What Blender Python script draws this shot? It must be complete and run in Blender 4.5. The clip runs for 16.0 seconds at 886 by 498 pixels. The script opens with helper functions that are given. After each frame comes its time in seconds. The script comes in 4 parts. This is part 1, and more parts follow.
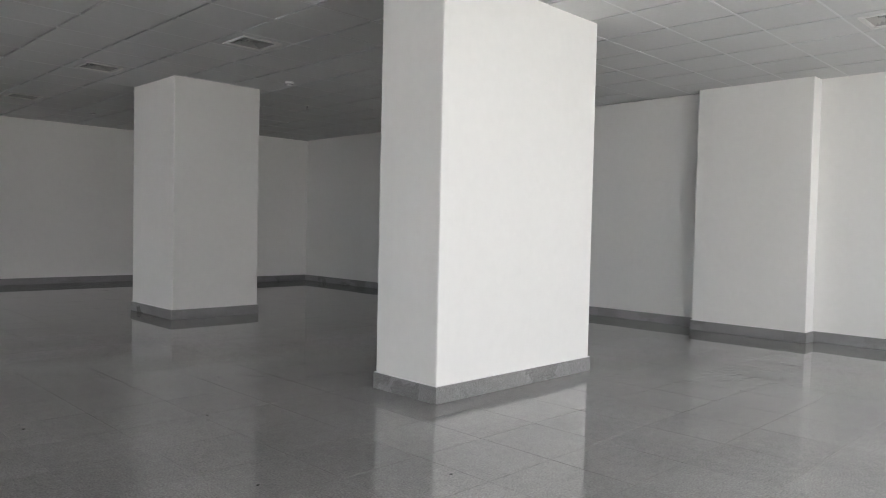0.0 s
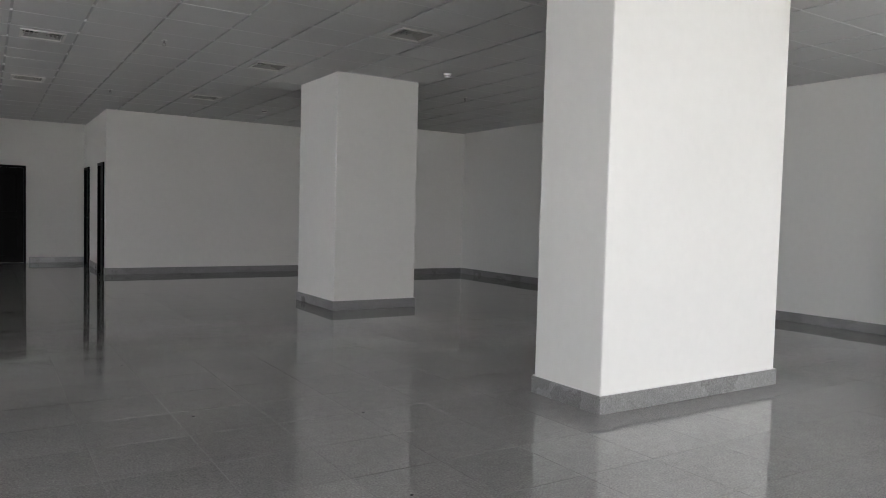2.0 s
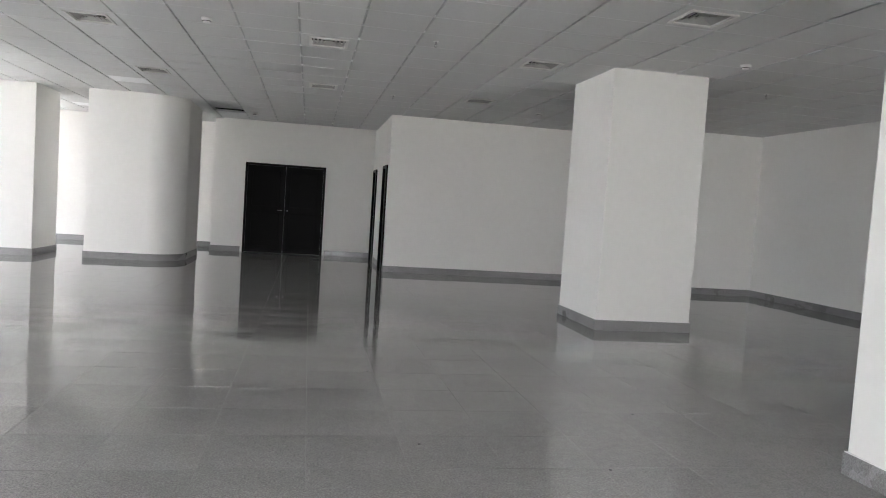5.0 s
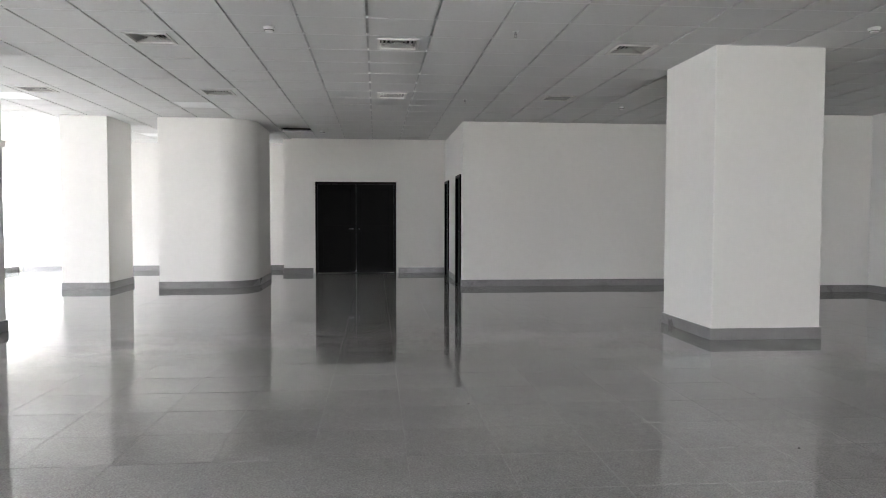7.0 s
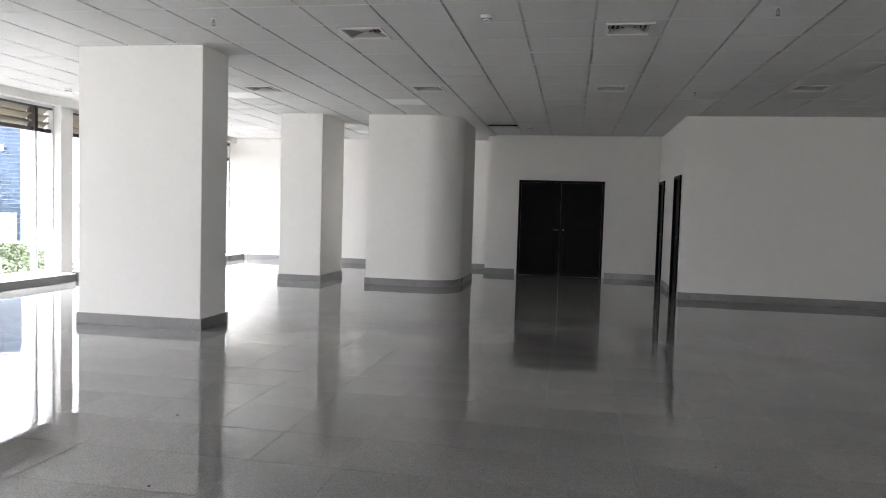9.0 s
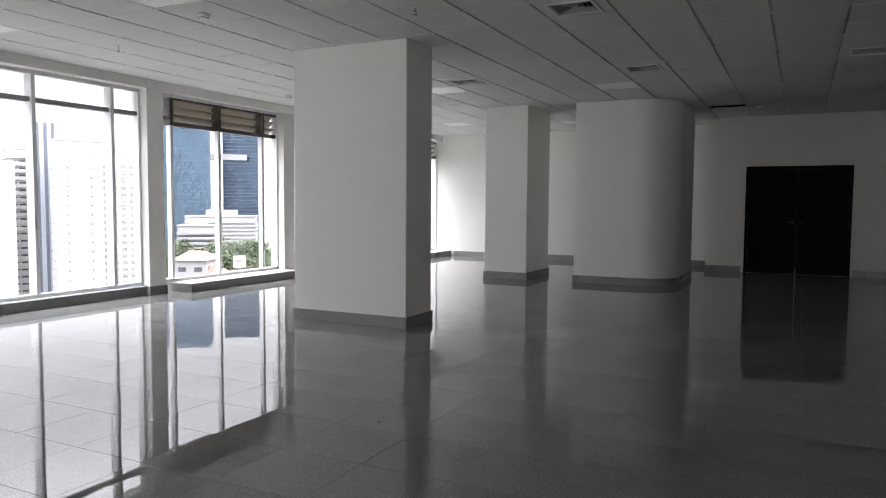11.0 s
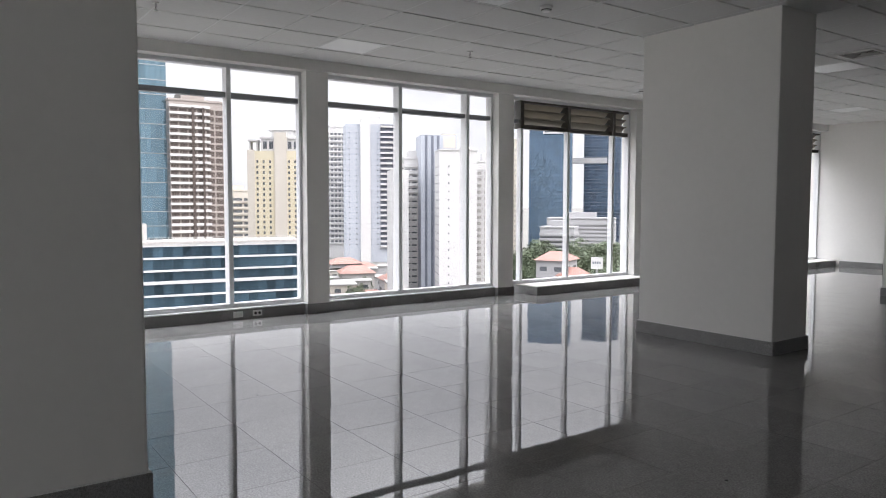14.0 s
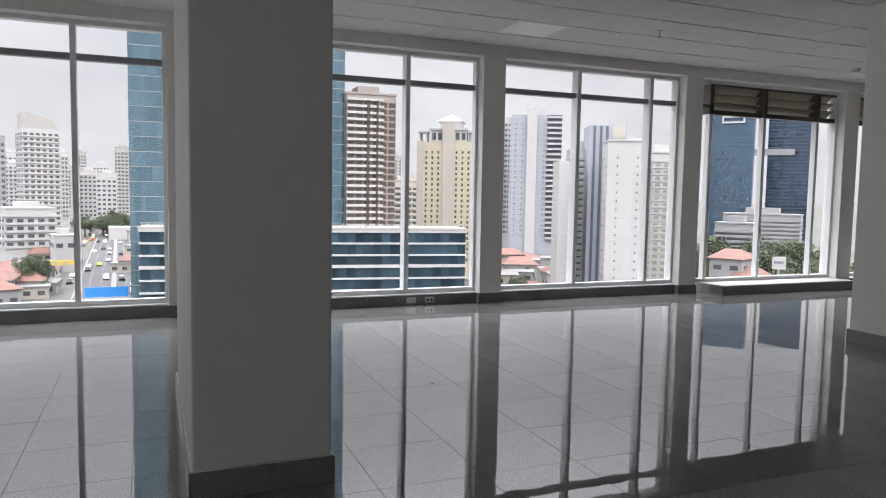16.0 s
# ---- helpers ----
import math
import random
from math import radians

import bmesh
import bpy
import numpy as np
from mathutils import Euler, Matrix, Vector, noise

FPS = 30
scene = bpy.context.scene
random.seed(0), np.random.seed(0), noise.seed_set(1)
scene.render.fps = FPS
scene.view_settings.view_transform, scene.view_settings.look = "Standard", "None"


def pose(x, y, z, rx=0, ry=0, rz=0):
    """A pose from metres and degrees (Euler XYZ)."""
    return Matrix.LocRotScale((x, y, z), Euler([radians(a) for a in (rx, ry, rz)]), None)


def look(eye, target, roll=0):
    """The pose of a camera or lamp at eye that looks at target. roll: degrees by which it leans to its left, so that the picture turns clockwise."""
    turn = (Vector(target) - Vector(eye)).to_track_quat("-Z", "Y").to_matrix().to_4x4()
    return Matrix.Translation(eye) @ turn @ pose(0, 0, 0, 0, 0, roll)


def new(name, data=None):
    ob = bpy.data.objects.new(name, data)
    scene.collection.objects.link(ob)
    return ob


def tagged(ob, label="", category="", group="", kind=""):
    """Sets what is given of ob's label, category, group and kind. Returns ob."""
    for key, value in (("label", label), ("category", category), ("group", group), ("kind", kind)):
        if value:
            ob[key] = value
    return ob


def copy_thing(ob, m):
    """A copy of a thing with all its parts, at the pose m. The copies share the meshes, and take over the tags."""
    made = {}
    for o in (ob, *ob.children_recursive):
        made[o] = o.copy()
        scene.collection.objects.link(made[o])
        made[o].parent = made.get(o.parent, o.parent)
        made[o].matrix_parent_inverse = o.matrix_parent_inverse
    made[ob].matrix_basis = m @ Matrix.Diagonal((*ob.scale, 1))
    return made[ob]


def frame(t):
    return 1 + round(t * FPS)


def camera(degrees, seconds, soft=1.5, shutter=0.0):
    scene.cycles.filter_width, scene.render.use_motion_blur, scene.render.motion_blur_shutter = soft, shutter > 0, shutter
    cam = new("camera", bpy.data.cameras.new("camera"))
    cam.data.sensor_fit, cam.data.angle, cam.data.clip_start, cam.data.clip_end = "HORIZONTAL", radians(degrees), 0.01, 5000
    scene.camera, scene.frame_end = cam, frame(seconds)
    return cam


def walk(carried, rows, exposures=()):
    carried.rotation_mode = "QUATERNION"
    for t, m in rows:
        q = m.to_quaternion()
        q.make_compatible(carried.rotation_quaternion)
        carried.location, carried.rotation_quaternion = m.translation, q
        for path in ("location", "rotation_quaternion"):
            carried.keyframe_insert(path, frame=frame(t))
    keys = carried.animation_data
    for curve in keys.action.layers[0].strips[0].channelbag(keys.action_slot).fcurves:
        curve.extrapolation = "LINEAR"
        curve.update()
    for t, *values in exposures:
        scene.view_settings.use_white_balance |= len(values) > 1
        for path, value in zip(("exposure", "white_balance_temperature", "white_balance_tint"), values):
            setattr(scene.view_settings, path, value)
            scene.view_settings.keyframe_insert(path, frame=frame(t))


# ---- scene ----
cam = camera(63.6, 16.0, soft=1.0)

PATH = [
    (0, (-0.87, -0.078, 1.25), (0.543, 1.335, 1.187), 1.3),
    (0.5, (-0.813, -0.083, 1.237), (0.507, 1.417, 1.157), 0.9),
    (1, (-0.777, -0.037, 1.23), (0.478, 1.517, 1.138), 0.9),
    (1.5, (-0.739, 0.071, 1.234), (0.43, 1.69, 1.116), 2.0),
    (2, (-0.715, 0.177, 1.264), (0.364, 1.858, 1.17), 1.5),
    (2.5, (-0.694, 0.252, 1.255), (0.29, 1.988, 1.125), 1.5),
    (3, (-0.634, 0.315, 1.299), (0.182, 2.136, 1.171), 1.4),
    (3.5, (-0.522, 0.377, 1.305), (0.125, 2.267, 1.197), 3.2),
    (6, (-0.287, 1.152, 1.300), (-0.016, 3.130, 1.178), 2.5),
    (6.5, (-0.310, 1.334, 1.292), (-0.095, 3.318, 1.168), 2.1),
    (7, (-0.427, 1.498, 1.269), (-0.241, 3.487, 1.183), 0.1),
    (7.5, (-0.533, 1.642, 1.308), (-0.45, 3.637, 1.184), 0.8),
    (8, (-0.533, 1.841, 1.37), (-0.651, 3.833, 1.239), 2.7),
    (8.5, (-0.574, 2.029, 1.36), (-0.822, 4.007, 1.199), 2.1),
    (9, (-0.631, 2.206, 1.377), (-0.984, 4.171, 1.269), 1.7),
    (9.5, (-0.696, 2.341, 1.359), (-1.198, 4.272, 1.223), 0.7),
    (10, (-0.738, 2.488, 1.361), (-1.406, 4.368, 1.223), 1.0),
    (12.5, (-0.978, 3.114, 1.322), (-2.207, 4.687, 1.204), -0.3),
    (13, (-1.028, 3.279, 1.342), (-2.42, 4.711, 1.223), 0.8),
    (13.5, (-1.082, 3.303, 1.351), (-2.599, 4.6, 1.23), 0.7),
    (14, (-1.123, 3.312, 1.343), (-2.753, 4.464, 1.216), 0.1),
    (14.5, (-1.155, 3.34, 1.345), (-2.843, 4.405, 1.209), 0.9),
    (15, (-1.218, 3.343, 1.34), (-2.959, 4.318, 1.195), 0.7),
    (15.5, (-1.33, 3.333, 1.323), (-3.125, 4.201, 1.169), 1.0),
    (16, (-1.385, 3.316, 1.314), (-3.231, 4.07, 1.158), 1.0),
]
EXPOSURES = [(0, 2.14), (1.5, 2.13), (2.5, 2.24), (3.5, 2.52), (6, 3.11), (7.5, 2.91), (8.2, 2.75), (9, 2.38), (10, 1.74), (11.2, 0.94), (12.5, 0.47), (13.5, 0.31), (14.5, 0.31), (15.5, 0.16), (16, -0.05)]
SKY = 0.16
walk(cam, [(t, look(eye, target, roll)) for t, eye, target, roll in PATH], EXPOSURES)

# ---- light ----
world = bpy.data.worlds.new("world")
scene.world = world
world.use_nodes = True
wn, wl = world.node_tree.nodes, world.node_tree.links
sky = wn.new("ShaderNodeTexSky")
sky.sky_type, sky.sun_disc = "NISHITA", False
sky.sun_elevation, sky.sun_rotation = radians(50), radians(70)
sky.air_density, sky.dust_density = 1.6, 6.0
tc = wn.new("ShaderNodeTexCoord")
cl = wn.new("ShaderNodeTexNoise")
cl.inputs["Scale"].default_value, cl.inputs["Detail"].default_value = 3.2, 6.0
mp = wn.new("ShaderNodeMapping")
mp.inputs["Scale"].default_value = (1, 1, 2.6)
ramp = wn.new("ShaderNodeValToRGB")
ramp.color_ramp.elements[0].position, ramp.color_ramp.elements[1].position = 0.34, 0.62
ramp.color_ramp.elements[0].color = (10.0, 10.2, 10.9, 1)
ramp.color_ramp.elements[1].color = (12.2, 12.35, 12.9, 1)
mixc = wn.new("ShaderNodeMixRGB")
mixc.inputs["Fac"].default_value = 0.9
wl.new(tc.outputs["Generated"], mp.inputs["Vector"])
wl.new(mp.outputs["Vector"], cl.inputs["Vector"])
wl.new(cl.outputs["Fac"], ramp.inputs["Fac"])
wl.new(sky.outputs["Color"], mixc.inputs["Color1"])
wl.new(ramp.outputs["Color"], mixc.inputs["Color2"])
# an overcast sky is brighter towards its top
sep, lift, shade = wn.new("ShaderNodeSeparateXYZ"), wn.new("ShaderNodeMapRange"), wn.new("ShaderNodeVectorMath")
lift.interpolation_type = "SMOOTHSTEP"
lift.inputs["From Min"].default_value, lift.inputs["From Max"].default_value = 0.22, 0.8
lift.inputs["To Min"].default_value, lift.inputs["To Max"].default_value = 0.54, 3.85
shade.operation = "SCALE"
wl.new(tc.outputs["Generated"], sep.inputs[0])
wl.new(sep.outputs["Z"], lift.inputs["Value"])
wl.new(mixc.outputs["Color"], shade.inputs[0])
wl.new(lift.outputs["Result"], shade.inputs["Scale"])
wl.new(shade.outputs["Vector"], wn["Background"].inputs["Color"])
wn["Background"].inputs["Strength"].default_value = SKY

sun = new("sun", bpy.data.lights.new("sun", "SUN"))
sun.data.energy, sun.data.angle, sun.data.color = 0.8, radians(14), (1.0, 0.97, 0.92)
sun.matrix_world = look((40, 14, 50), (0, 0, 0))


# ---- materials ----
def mat(name, color, rough=0.6, metal=0.0, spread=0.06, scale=3.0, fine=60.0, bump=0.0, bump_scale=120.0, spec=0.5, per_object=0.0):
    """A surface whose colour varies at two scales, with a fine relief."""
    m = bpy.data.materials.new(name)
    m.use_nodes = True
    n, l = m.node_tree.nodes, m.node_tree.links
    b = n["Principled BSDF"]
    b.inputs["Roughness"].default_value, b.inputs["Metallic"].default_value = rough, metal
    b.inputs["Specular IOR Level"].default_value = spec
    co = n.new("ShaderNodeTexCoord")
    big, small = n.new("ShaderNodeTexNoise"), n.new("ShaderNodeTexNoise")
    big.inputs["Scale"].default_value, big.inputs["Detail"].default_value = scale, 3
    small.inputs["Scale"].default_value, small.inputs["Detail"].default_value = fine, 2
    mix = n.new("ShaderNodeMath")
    mix.operation = "ADD"
    l.new(co.outputs["Object"], big.inputs["Vector"])
    l.new(co.outputs["Object"], small.inputs["Vector"])
    l.new(big.outputs["Fac"], mix.inputs[0])
    l.new(small.outputs["Fac"], mix.inputs[1])
    out = mix.outputs[0]
    if per_object:
        info = n.new("ShaderNodeObjectInfo")
        ma = n.new("ShaderNodeMath")
        ma.operation = "MULTIPLY_ADD"
        ma.inputs[1].default_value = per_object
        l.new(info.outputs["Random"], ma.inputs[0])
        l.new(out, ma.inputs[2])
        out = ma.outputs[0]
    r = n.new("ShaderNodeMapRange")
    r.inputs["From Min"].default_value, r.inputs["From Max"].default_value = 0.6, 1.4 + per_object
    r.inputs["To Min"].default_value, r.inputs["To Max"].default_value = 1 - spread, 1 + spread
    l.new(out, r.inputs["Value"])
    h = n.new("ShaderNodeHueSaturation")
    h.inputs["Color"].default_value = (*color, 1)
    l.new(r.outputs["Result"], h.inputs["Value"])
    l.new(h.outputs["Color"], b.inputs["Base Color"])
    if bump:
        t = n.new("ShaderNodeTexNoise")
        t.inputs["Scale"].default_value, t.inputs["Detail"].default_value = bump_scale, 3
        l.new(co.outputs["Object"], t.inputs["Vector"])
        bp = n.new("ShaderNodeBump")
        bp.inputs["Strength"].default_value, bp.inputs["Distance"].default_value = bump, 0.01
        l.new(t.outputs["Fac"], bp.inputs["Height"])
        l.new(bp.outputs["Normal"], b.inputs["Normal"])
    return m


def granite(name, base, rough, wave=0.0, spread=0.36, spec=0.5):
    """Grey granite: fine dark and light grains, faint clouding, a polish that is not quite flat."""
    m = mat(name, base, rough, spread=0.17, scale=1.4, fine=17.0, per_object=0.25, spec=spec)
    n, l = m.node_tree.nodes, m.node_tree.links
    b = n["Principled BSDF"]
    co = n["Texture Coordinate"]
    geo = n.new("ShaderNodeNewGeometry")
    vor = n.new("ShaderNodeTexNoise")
    vor.inputs["Scale"].default_value, vor.inputs["Detail"].default_value, vor.inputs["Roughness"].default_value = 95.0, 6.0, 0.85
    l.new(geo.outputs["Position"], vor.inputs["Vector"])
    r = n.new("ShaderNodeMapRange")
    r.inputs["From Min"].default_value, r.inputs["From Max"].default_value = 0.38, 0.62
    r.inputs["To Min"].default_value, r.inputs["To Max"].default_value = 1 - spread, 1 + spread
    l.new(vor.outputs["Fac"], r.inputs["Value"])
    h = n.new("ShaderNodeHueSaturation")
    l.new(n["Hue/Saturation/Value"].outputs["Color"], h.inputs["Color"])
    l.new(r.outputs["Result"], h.inputs["Value"])
    # most pieces alike, a few of a darker or lighter batch
    isl = n.new("ShaderNodeValToRGB")
    isl.color_ramp.interpolation = "CONSTANT"
    for k, (at, v) in enumerate(((0.0, 0.93), (0.08, 0.965), (0.3, 0.985), (0.6, 1.01), (0.93, 1.04))):
        e = isl.color_ramp.elements[k] if k < 2 else isl.color_ramp.elements.new(at)
        e.position, e.color = at, (v, v, v, 1)
    l.new(geo.outputs["Random Per Island"], isl.inputs["Fac"])
    tone = n.new("ShaderNodeHueSaturation")
    l.new(isl.outputs["Color"], tone.inputs["Value"])
    l.new(h.outputs["Color"], tone.inputs["Color"])
    l.new(tone.outputs["Color"], b.inputs["Base Color"])
    fl = n.new("ShaderNodeTexNoise")
    fl.inputs["Scale"].default_value, fl.inputs["Detail"].default_value = 150.0, 2.0
    sm = n.new("ShaderNodeMapping")
    sm.inputs["Scale"].default_value = (0.55, 1.0, 1.0)
    l.new(geo.outputs["Position"], sm.inputs["Vector"])
    l.new(sm.outputs["Vector"], fl.inputs["Vector"])
    fr = n.new("ShaderNodeMapRange")
    fr.inputs["From Min"].default_value, fr.inputs["From Max"].default_value = 0.3, 0.7
    fr.inputs["To Min"].default_value, fr.inputs["To Max"].default_value = 0.86, 1.14
    l.new(fl.outputs["Fac"], fr.inputs["Value"])
    fleck = n.new("ShaderNodeHueSaturation")
    l.new(fr.outputs["Result"], fleck.inputs["Value"])
    l.new(tone.outputs["Color"], fleck.inputs["Color"])
    l.new(fleck.outputs["Color"], b.inputs["Base Color"])
    worn = n.new("ShaderNodeTexNoise")
    worn.inputs["Scale"].default_value, worn.inputs["Detail"].default_value = 1.7, 5.0
    l.new(geo.outputs["Position"], worn.inputs["Vector"])
    rr = n.new("ShaderNodeMapRange")
    rr.inputs["From Min"].default_value, rr.inputs["From Max"].default_value = 0.3, 0.7
    rr.inputs["To Min"].default_value, rr.inputs["To Max"].default_value = rough * 0.7, rough * 1.5
    l.new(worn.outputs["Fac"], rr.inputs["Value"])
    l.new(rr.outputs["Result"], b.inputs["Roughness"])
    if wave:
        t = n.new("ShaderNodeTexNoise")
        t.inputs["Scale"].default_value, t.inputs["Detail"].default_value = 5.0, 1.0
        l.new(geo.outputs["Position"], t.inputs["Vector"])
        bp = n.new("ShaderNodeBump")
        bp.inputs["Strength"].default_value, bp.inputs["Distance"].default_value = wave, 0.01
        l.new(t.outputs["Fac"], bp.inputs["Height"])
        l.new(bp.outputs["Normal"], b.inputs["Normal"])
    return m


PAINT = mat("white_wall_paint", (0.828, 0.815, 0.784), 0.62, spread=0.02, scale=0.8, fine=14, bump=0.02, bump_scale=90, spec=0.3)
FLOOR = granite("polished_granite", (0.252, 0.248, 0.24), 0.014, wave=0.03, spec=0.72)
GROUT = mat("grout", (0.16, 0.157, 0.15), 0.6, spread=0.2, scale=4, fine=50)
SKIRT = granite("granite_skirting", (0.25, 0.246, 0.242), 0.3, spread=0.3)
BEAD = mat("white_sealant", (0.75, 0.74, 0.72), 0.6)
PANEL = mat("mineral_fibre_panel", (0.672, 0.67, 0.659), 0.85, spread=0.035, scale=0.9, fine=30, bump=0.12, bump_scale=160, spec=0.2)
TBAR = mat("white_grid_bar", (0.74, 0.74, 0.735), 0.6, spread=0.03)
# main bars greyed: the shade of their recess is put into the colour
MAIN_BAR = mat("shade_grey_grid_bar", (0.5, 0.5, 0.495), 0.6, spread=0.05)
# near-black colour that stands for the shade in ceiling openings
DARK = mat("void_shade_black", (0.02, 0.02, 0.02), 0.9)
ALU = mat("white_aluminium_frame", (0.78, 0.785, 0.79), 0.4, spread=0.04, scale=2, fine=25)
ALU_GREY = mat("grey_aluminium_transom", (0.3, 0.31, 0.32), 0.4, spread=0.05, scale=2, fine=25)
LOUVRE = mat("bronze_louvre_blade", (0.34, 0.305, 0.25), 0.45, spread=0.08)
BRONZE = mat("dark_bronze_metal", (0.075, 0.068, 0.058), 0.45, spread=0.1)
BLACK = mat("black_stained_wood", (0.002, 0.0018, 0.0016), 0.35, spread=0.25, scale=6, fine=40, bump=0.05, bump_scale=60, spec=0.03)
CHROME = mat("brushed_metal", (0.6, 0.6, 0.6), 0.25, metal=1.0)
PLASTIC = mat("white_plastic", (0.8, 0.8, 0.78), 0.35, spread=0.02)
DIFFUSER = mat("white_light_diffuser", (0.85, 0.86, 0.86), 0.3, spread=0.01)
VENT = mat("vent_enamel", (0.74, 0.73, 0.70), 0.45, spread=0.05)
SLAT = mat("vent_slat", (0.42, 0.41, 0.39), 0.5, spread=0.06)
SOCKET = mat("dark_socket_hole", (0.03, 0.03, 0.03), 0.5)
RUBBER = mat("dark_speck", (0.02, 0.02, 0.02), 0.8)

GLASS = bpy.data.materials.new("window_glass")
GLASS.use_nodes = True
gn, gl = GLASS.node_tree.nodes, GLASS.node_tree.links
gt, gg, gf, gm = gn.new("ShaderNodeBsdfTransparent"), gn.new("ShaderNodeBsdfGlossy"), gn.new("ShaderNodeLayerWeight"), gn.new("ShaderNodeMixShader")
gt.inputs["Color"].default_value = (0.98, 0.972, 0.978, 1)
gg.inputs["Roughness"].default_value = 0.01
gf.inputs["Blend"].default_value = 0.5
gp, gs = gn.new("ShaderNodeMath"), gn.new("ShaderNodeMath")
gp.operation, gp.inputs[1].default_value = "POWER", 4.5
gs.operation, gs.inputs[1].default_value, gs.inputs[2].default_value = "MULTIPLY_ADD", 0.5, 0.025
gl.new(gf.outputs["Facing"], gp.inputs[0])
gl.new(gp.outputs[0], gs.inputs[0])
gl.new(gs.outputs[0], gm.inputs["Fac"])
gl.new(gt.outputs[0], gm.inputs[1])
gl.new(gg.outputs[0], gm.inputs[2])
gl.new(gm.outputs[0], gn["Material Output"].inputs["Surface"])


# ---- mesh helpers ----
def box(bm, x0, x1, y0, y1, z0, z1):
    m = Matrix.Translation(((x0 + x1) / 2, (y0 + y1) / 2, (z0 + z1) / 2)) @ Matrix.Diagonal((x1 - x0, y1 - y0, z1 - z0, 1))
    return bmesh.ops.create_cube(bm, size=1, matrix=m)["verts"]


def rounded(bm, x0, x1, y0, y1, z0, z1, r=0.006, seg=2):
    """A box with softened edges."""
    v = box(bm, x0, x1, y0, y1, z0, z1)
    edges = {e for q in v for e in q.link_edges}
    bmesh.ops.bevel(bm, geom=list(edges), offset=r, segments=seg, profile=0.5, affect="EDGES")


def boxes(*rows, r=0.0):
    bm = bmesh.new()
    for row in rows:
        if r:
            rounded(bm, *row, r=r)
        else:
            box(bm, *row)
    return bm


def cyl(bm, x, y, z, r, h, seg=20, r2=None, axis="z"):
    m = Matrix.Translation((x, y, z))
    if axis == "x":
        m = m @ pose(0, 0, 0, 0, 90, 0)
    if axis == "y":
        m = m @ pose(0, 0, 0, 90, 0, 0)
    bmesh.ops.create_cone(bm, cap_ends=True, segments=seg, radius1=r, radius2=r if r2 is None else r2, depth=h, matrix=m)


def mesh_of(name, bm, material, smooth=False):
    me = bpy.data.meshes.new(name)
    bmesh.ops.recalc_face_normals(bm, faces=bm.faces)
    bm.to_mesh(me)
    bm.free()
    me.materials.append(material)
    if smooth:
        for p in me.polygons:
            p.use_smooth = True
    return me


def part(name, bm, material, parent=None, label="", smooth=False):
    ob = new(name, mesh_of(name, bm, material, smooth))
    ob.parent = parent
    if label:
        ob["label"] = label
    return ob


def thing(name, label, category, at=(0, 0, 0), rz=0, group="", kind=""):
    ob = new(name)
    ob.matrix_world = pose(*at, 0, 0, rz)
    return tagged(ob, label, category, group, kind)


def setting(name, bm, material, label, category, smooth=False):
    return tagged(part(name, bm, material, None, "", smooth), label, category, "", "structure")


# ---- the large structure ----
H = 3.055          # ceiling
TOP = 3.6          # slab above the ceiling
XW, XP = -9.30, -9.13    # window plane, inner face of its piers
XR = 8.13          # plain side wall
YW2, XJ = 13.2, 6.0    # nearer part of the blank wall, and its step
YB = -3.6          # windows behind the start
YF = 19.2          # far wall
YW, YD, XC = 14.68, 18.09, 1.17   # blank wall, door wall, short wall between them

WALLX = 0.2
setting("wall_east", boxes((XR, XR + WALLX, YB, YW2, 0, TOP)), PAINT, "white painted plaster wall", "wall")
setting("pilaster", boxes((7.88, XR, 2.752, 4.125, 0.0, TOP), r=0.008), PAINT, "white painted pilaster on a plaster wall", "pilaster")
setting("wall_corner", boxes((XJ, XR + WALLX, YW2, YW2 + WALLX, 0, TOP), (XJ, XJ + WALLX, YW2 + WALLX, YW + WALLX, 0, TOP)), PAINT, "plain white painted plaster wall behind a column", "wall")
setting("wall_blank", boxes((XC, XJ, YW, YW + WALLX, 0, TOP)), PAINT, "plain white painted plaster wall", "wall")

# short wall with two door openings
D1, D2, DH = (14.90, 15.66), (17.12, 17.92), 2.1
setting("wall_doors", boxes((XC, XC + 0.15, YW + WALLX, D1[0], 0, TOP), (XC, XC + 0.15, D1[1], D2[0], 0, TOP), (XC, XC + 0.15, D2[1], YD, 0, TOP),
                            (XC, XC + 0.15, D1[0], D1[1], DH, TOP), (XC, XC + 0.15, D2[0], D2[1], DH, TOP)), PAINT,
        "white painted wall with two dark doors", "wall")
DX = (-1.815, 0.035)
setting("wall_north", boxes((-2.53, DX[0], YD, YD + 0.2, 0, TOP), (DX[1], XC + 0.15, YD, YD + 0.2, 0, TOP), (DX[0], DX[1], YD, YD + 0.2, DH, TOP),
                            (-2.53, -2.33, YD + 0.2, YF, 0, TOP)), PAINT, "white painted wall round a black double door", "wall")
setting("wall_far", boxes((XW - 0.3, -2.33, YF, YF + 0.2, 0, TOP)), PAINT, "white painted wall beside the windows", "wall")
setting("slab", boxes((XW - 0.3, 10, YB - 0.3, 20, TOP, TOP + 0.25)), PAINT, "concrete slab above the hung ceiling", "slab")
setting("wall_closing", boxes((XC + 0.15, 1.6, 14.9, 18.3, 0, TOP), (-2.3, 1.6, 18.5, 18.7, 0, TOP)), PAINT, "plain wall behind the doors", "wall")

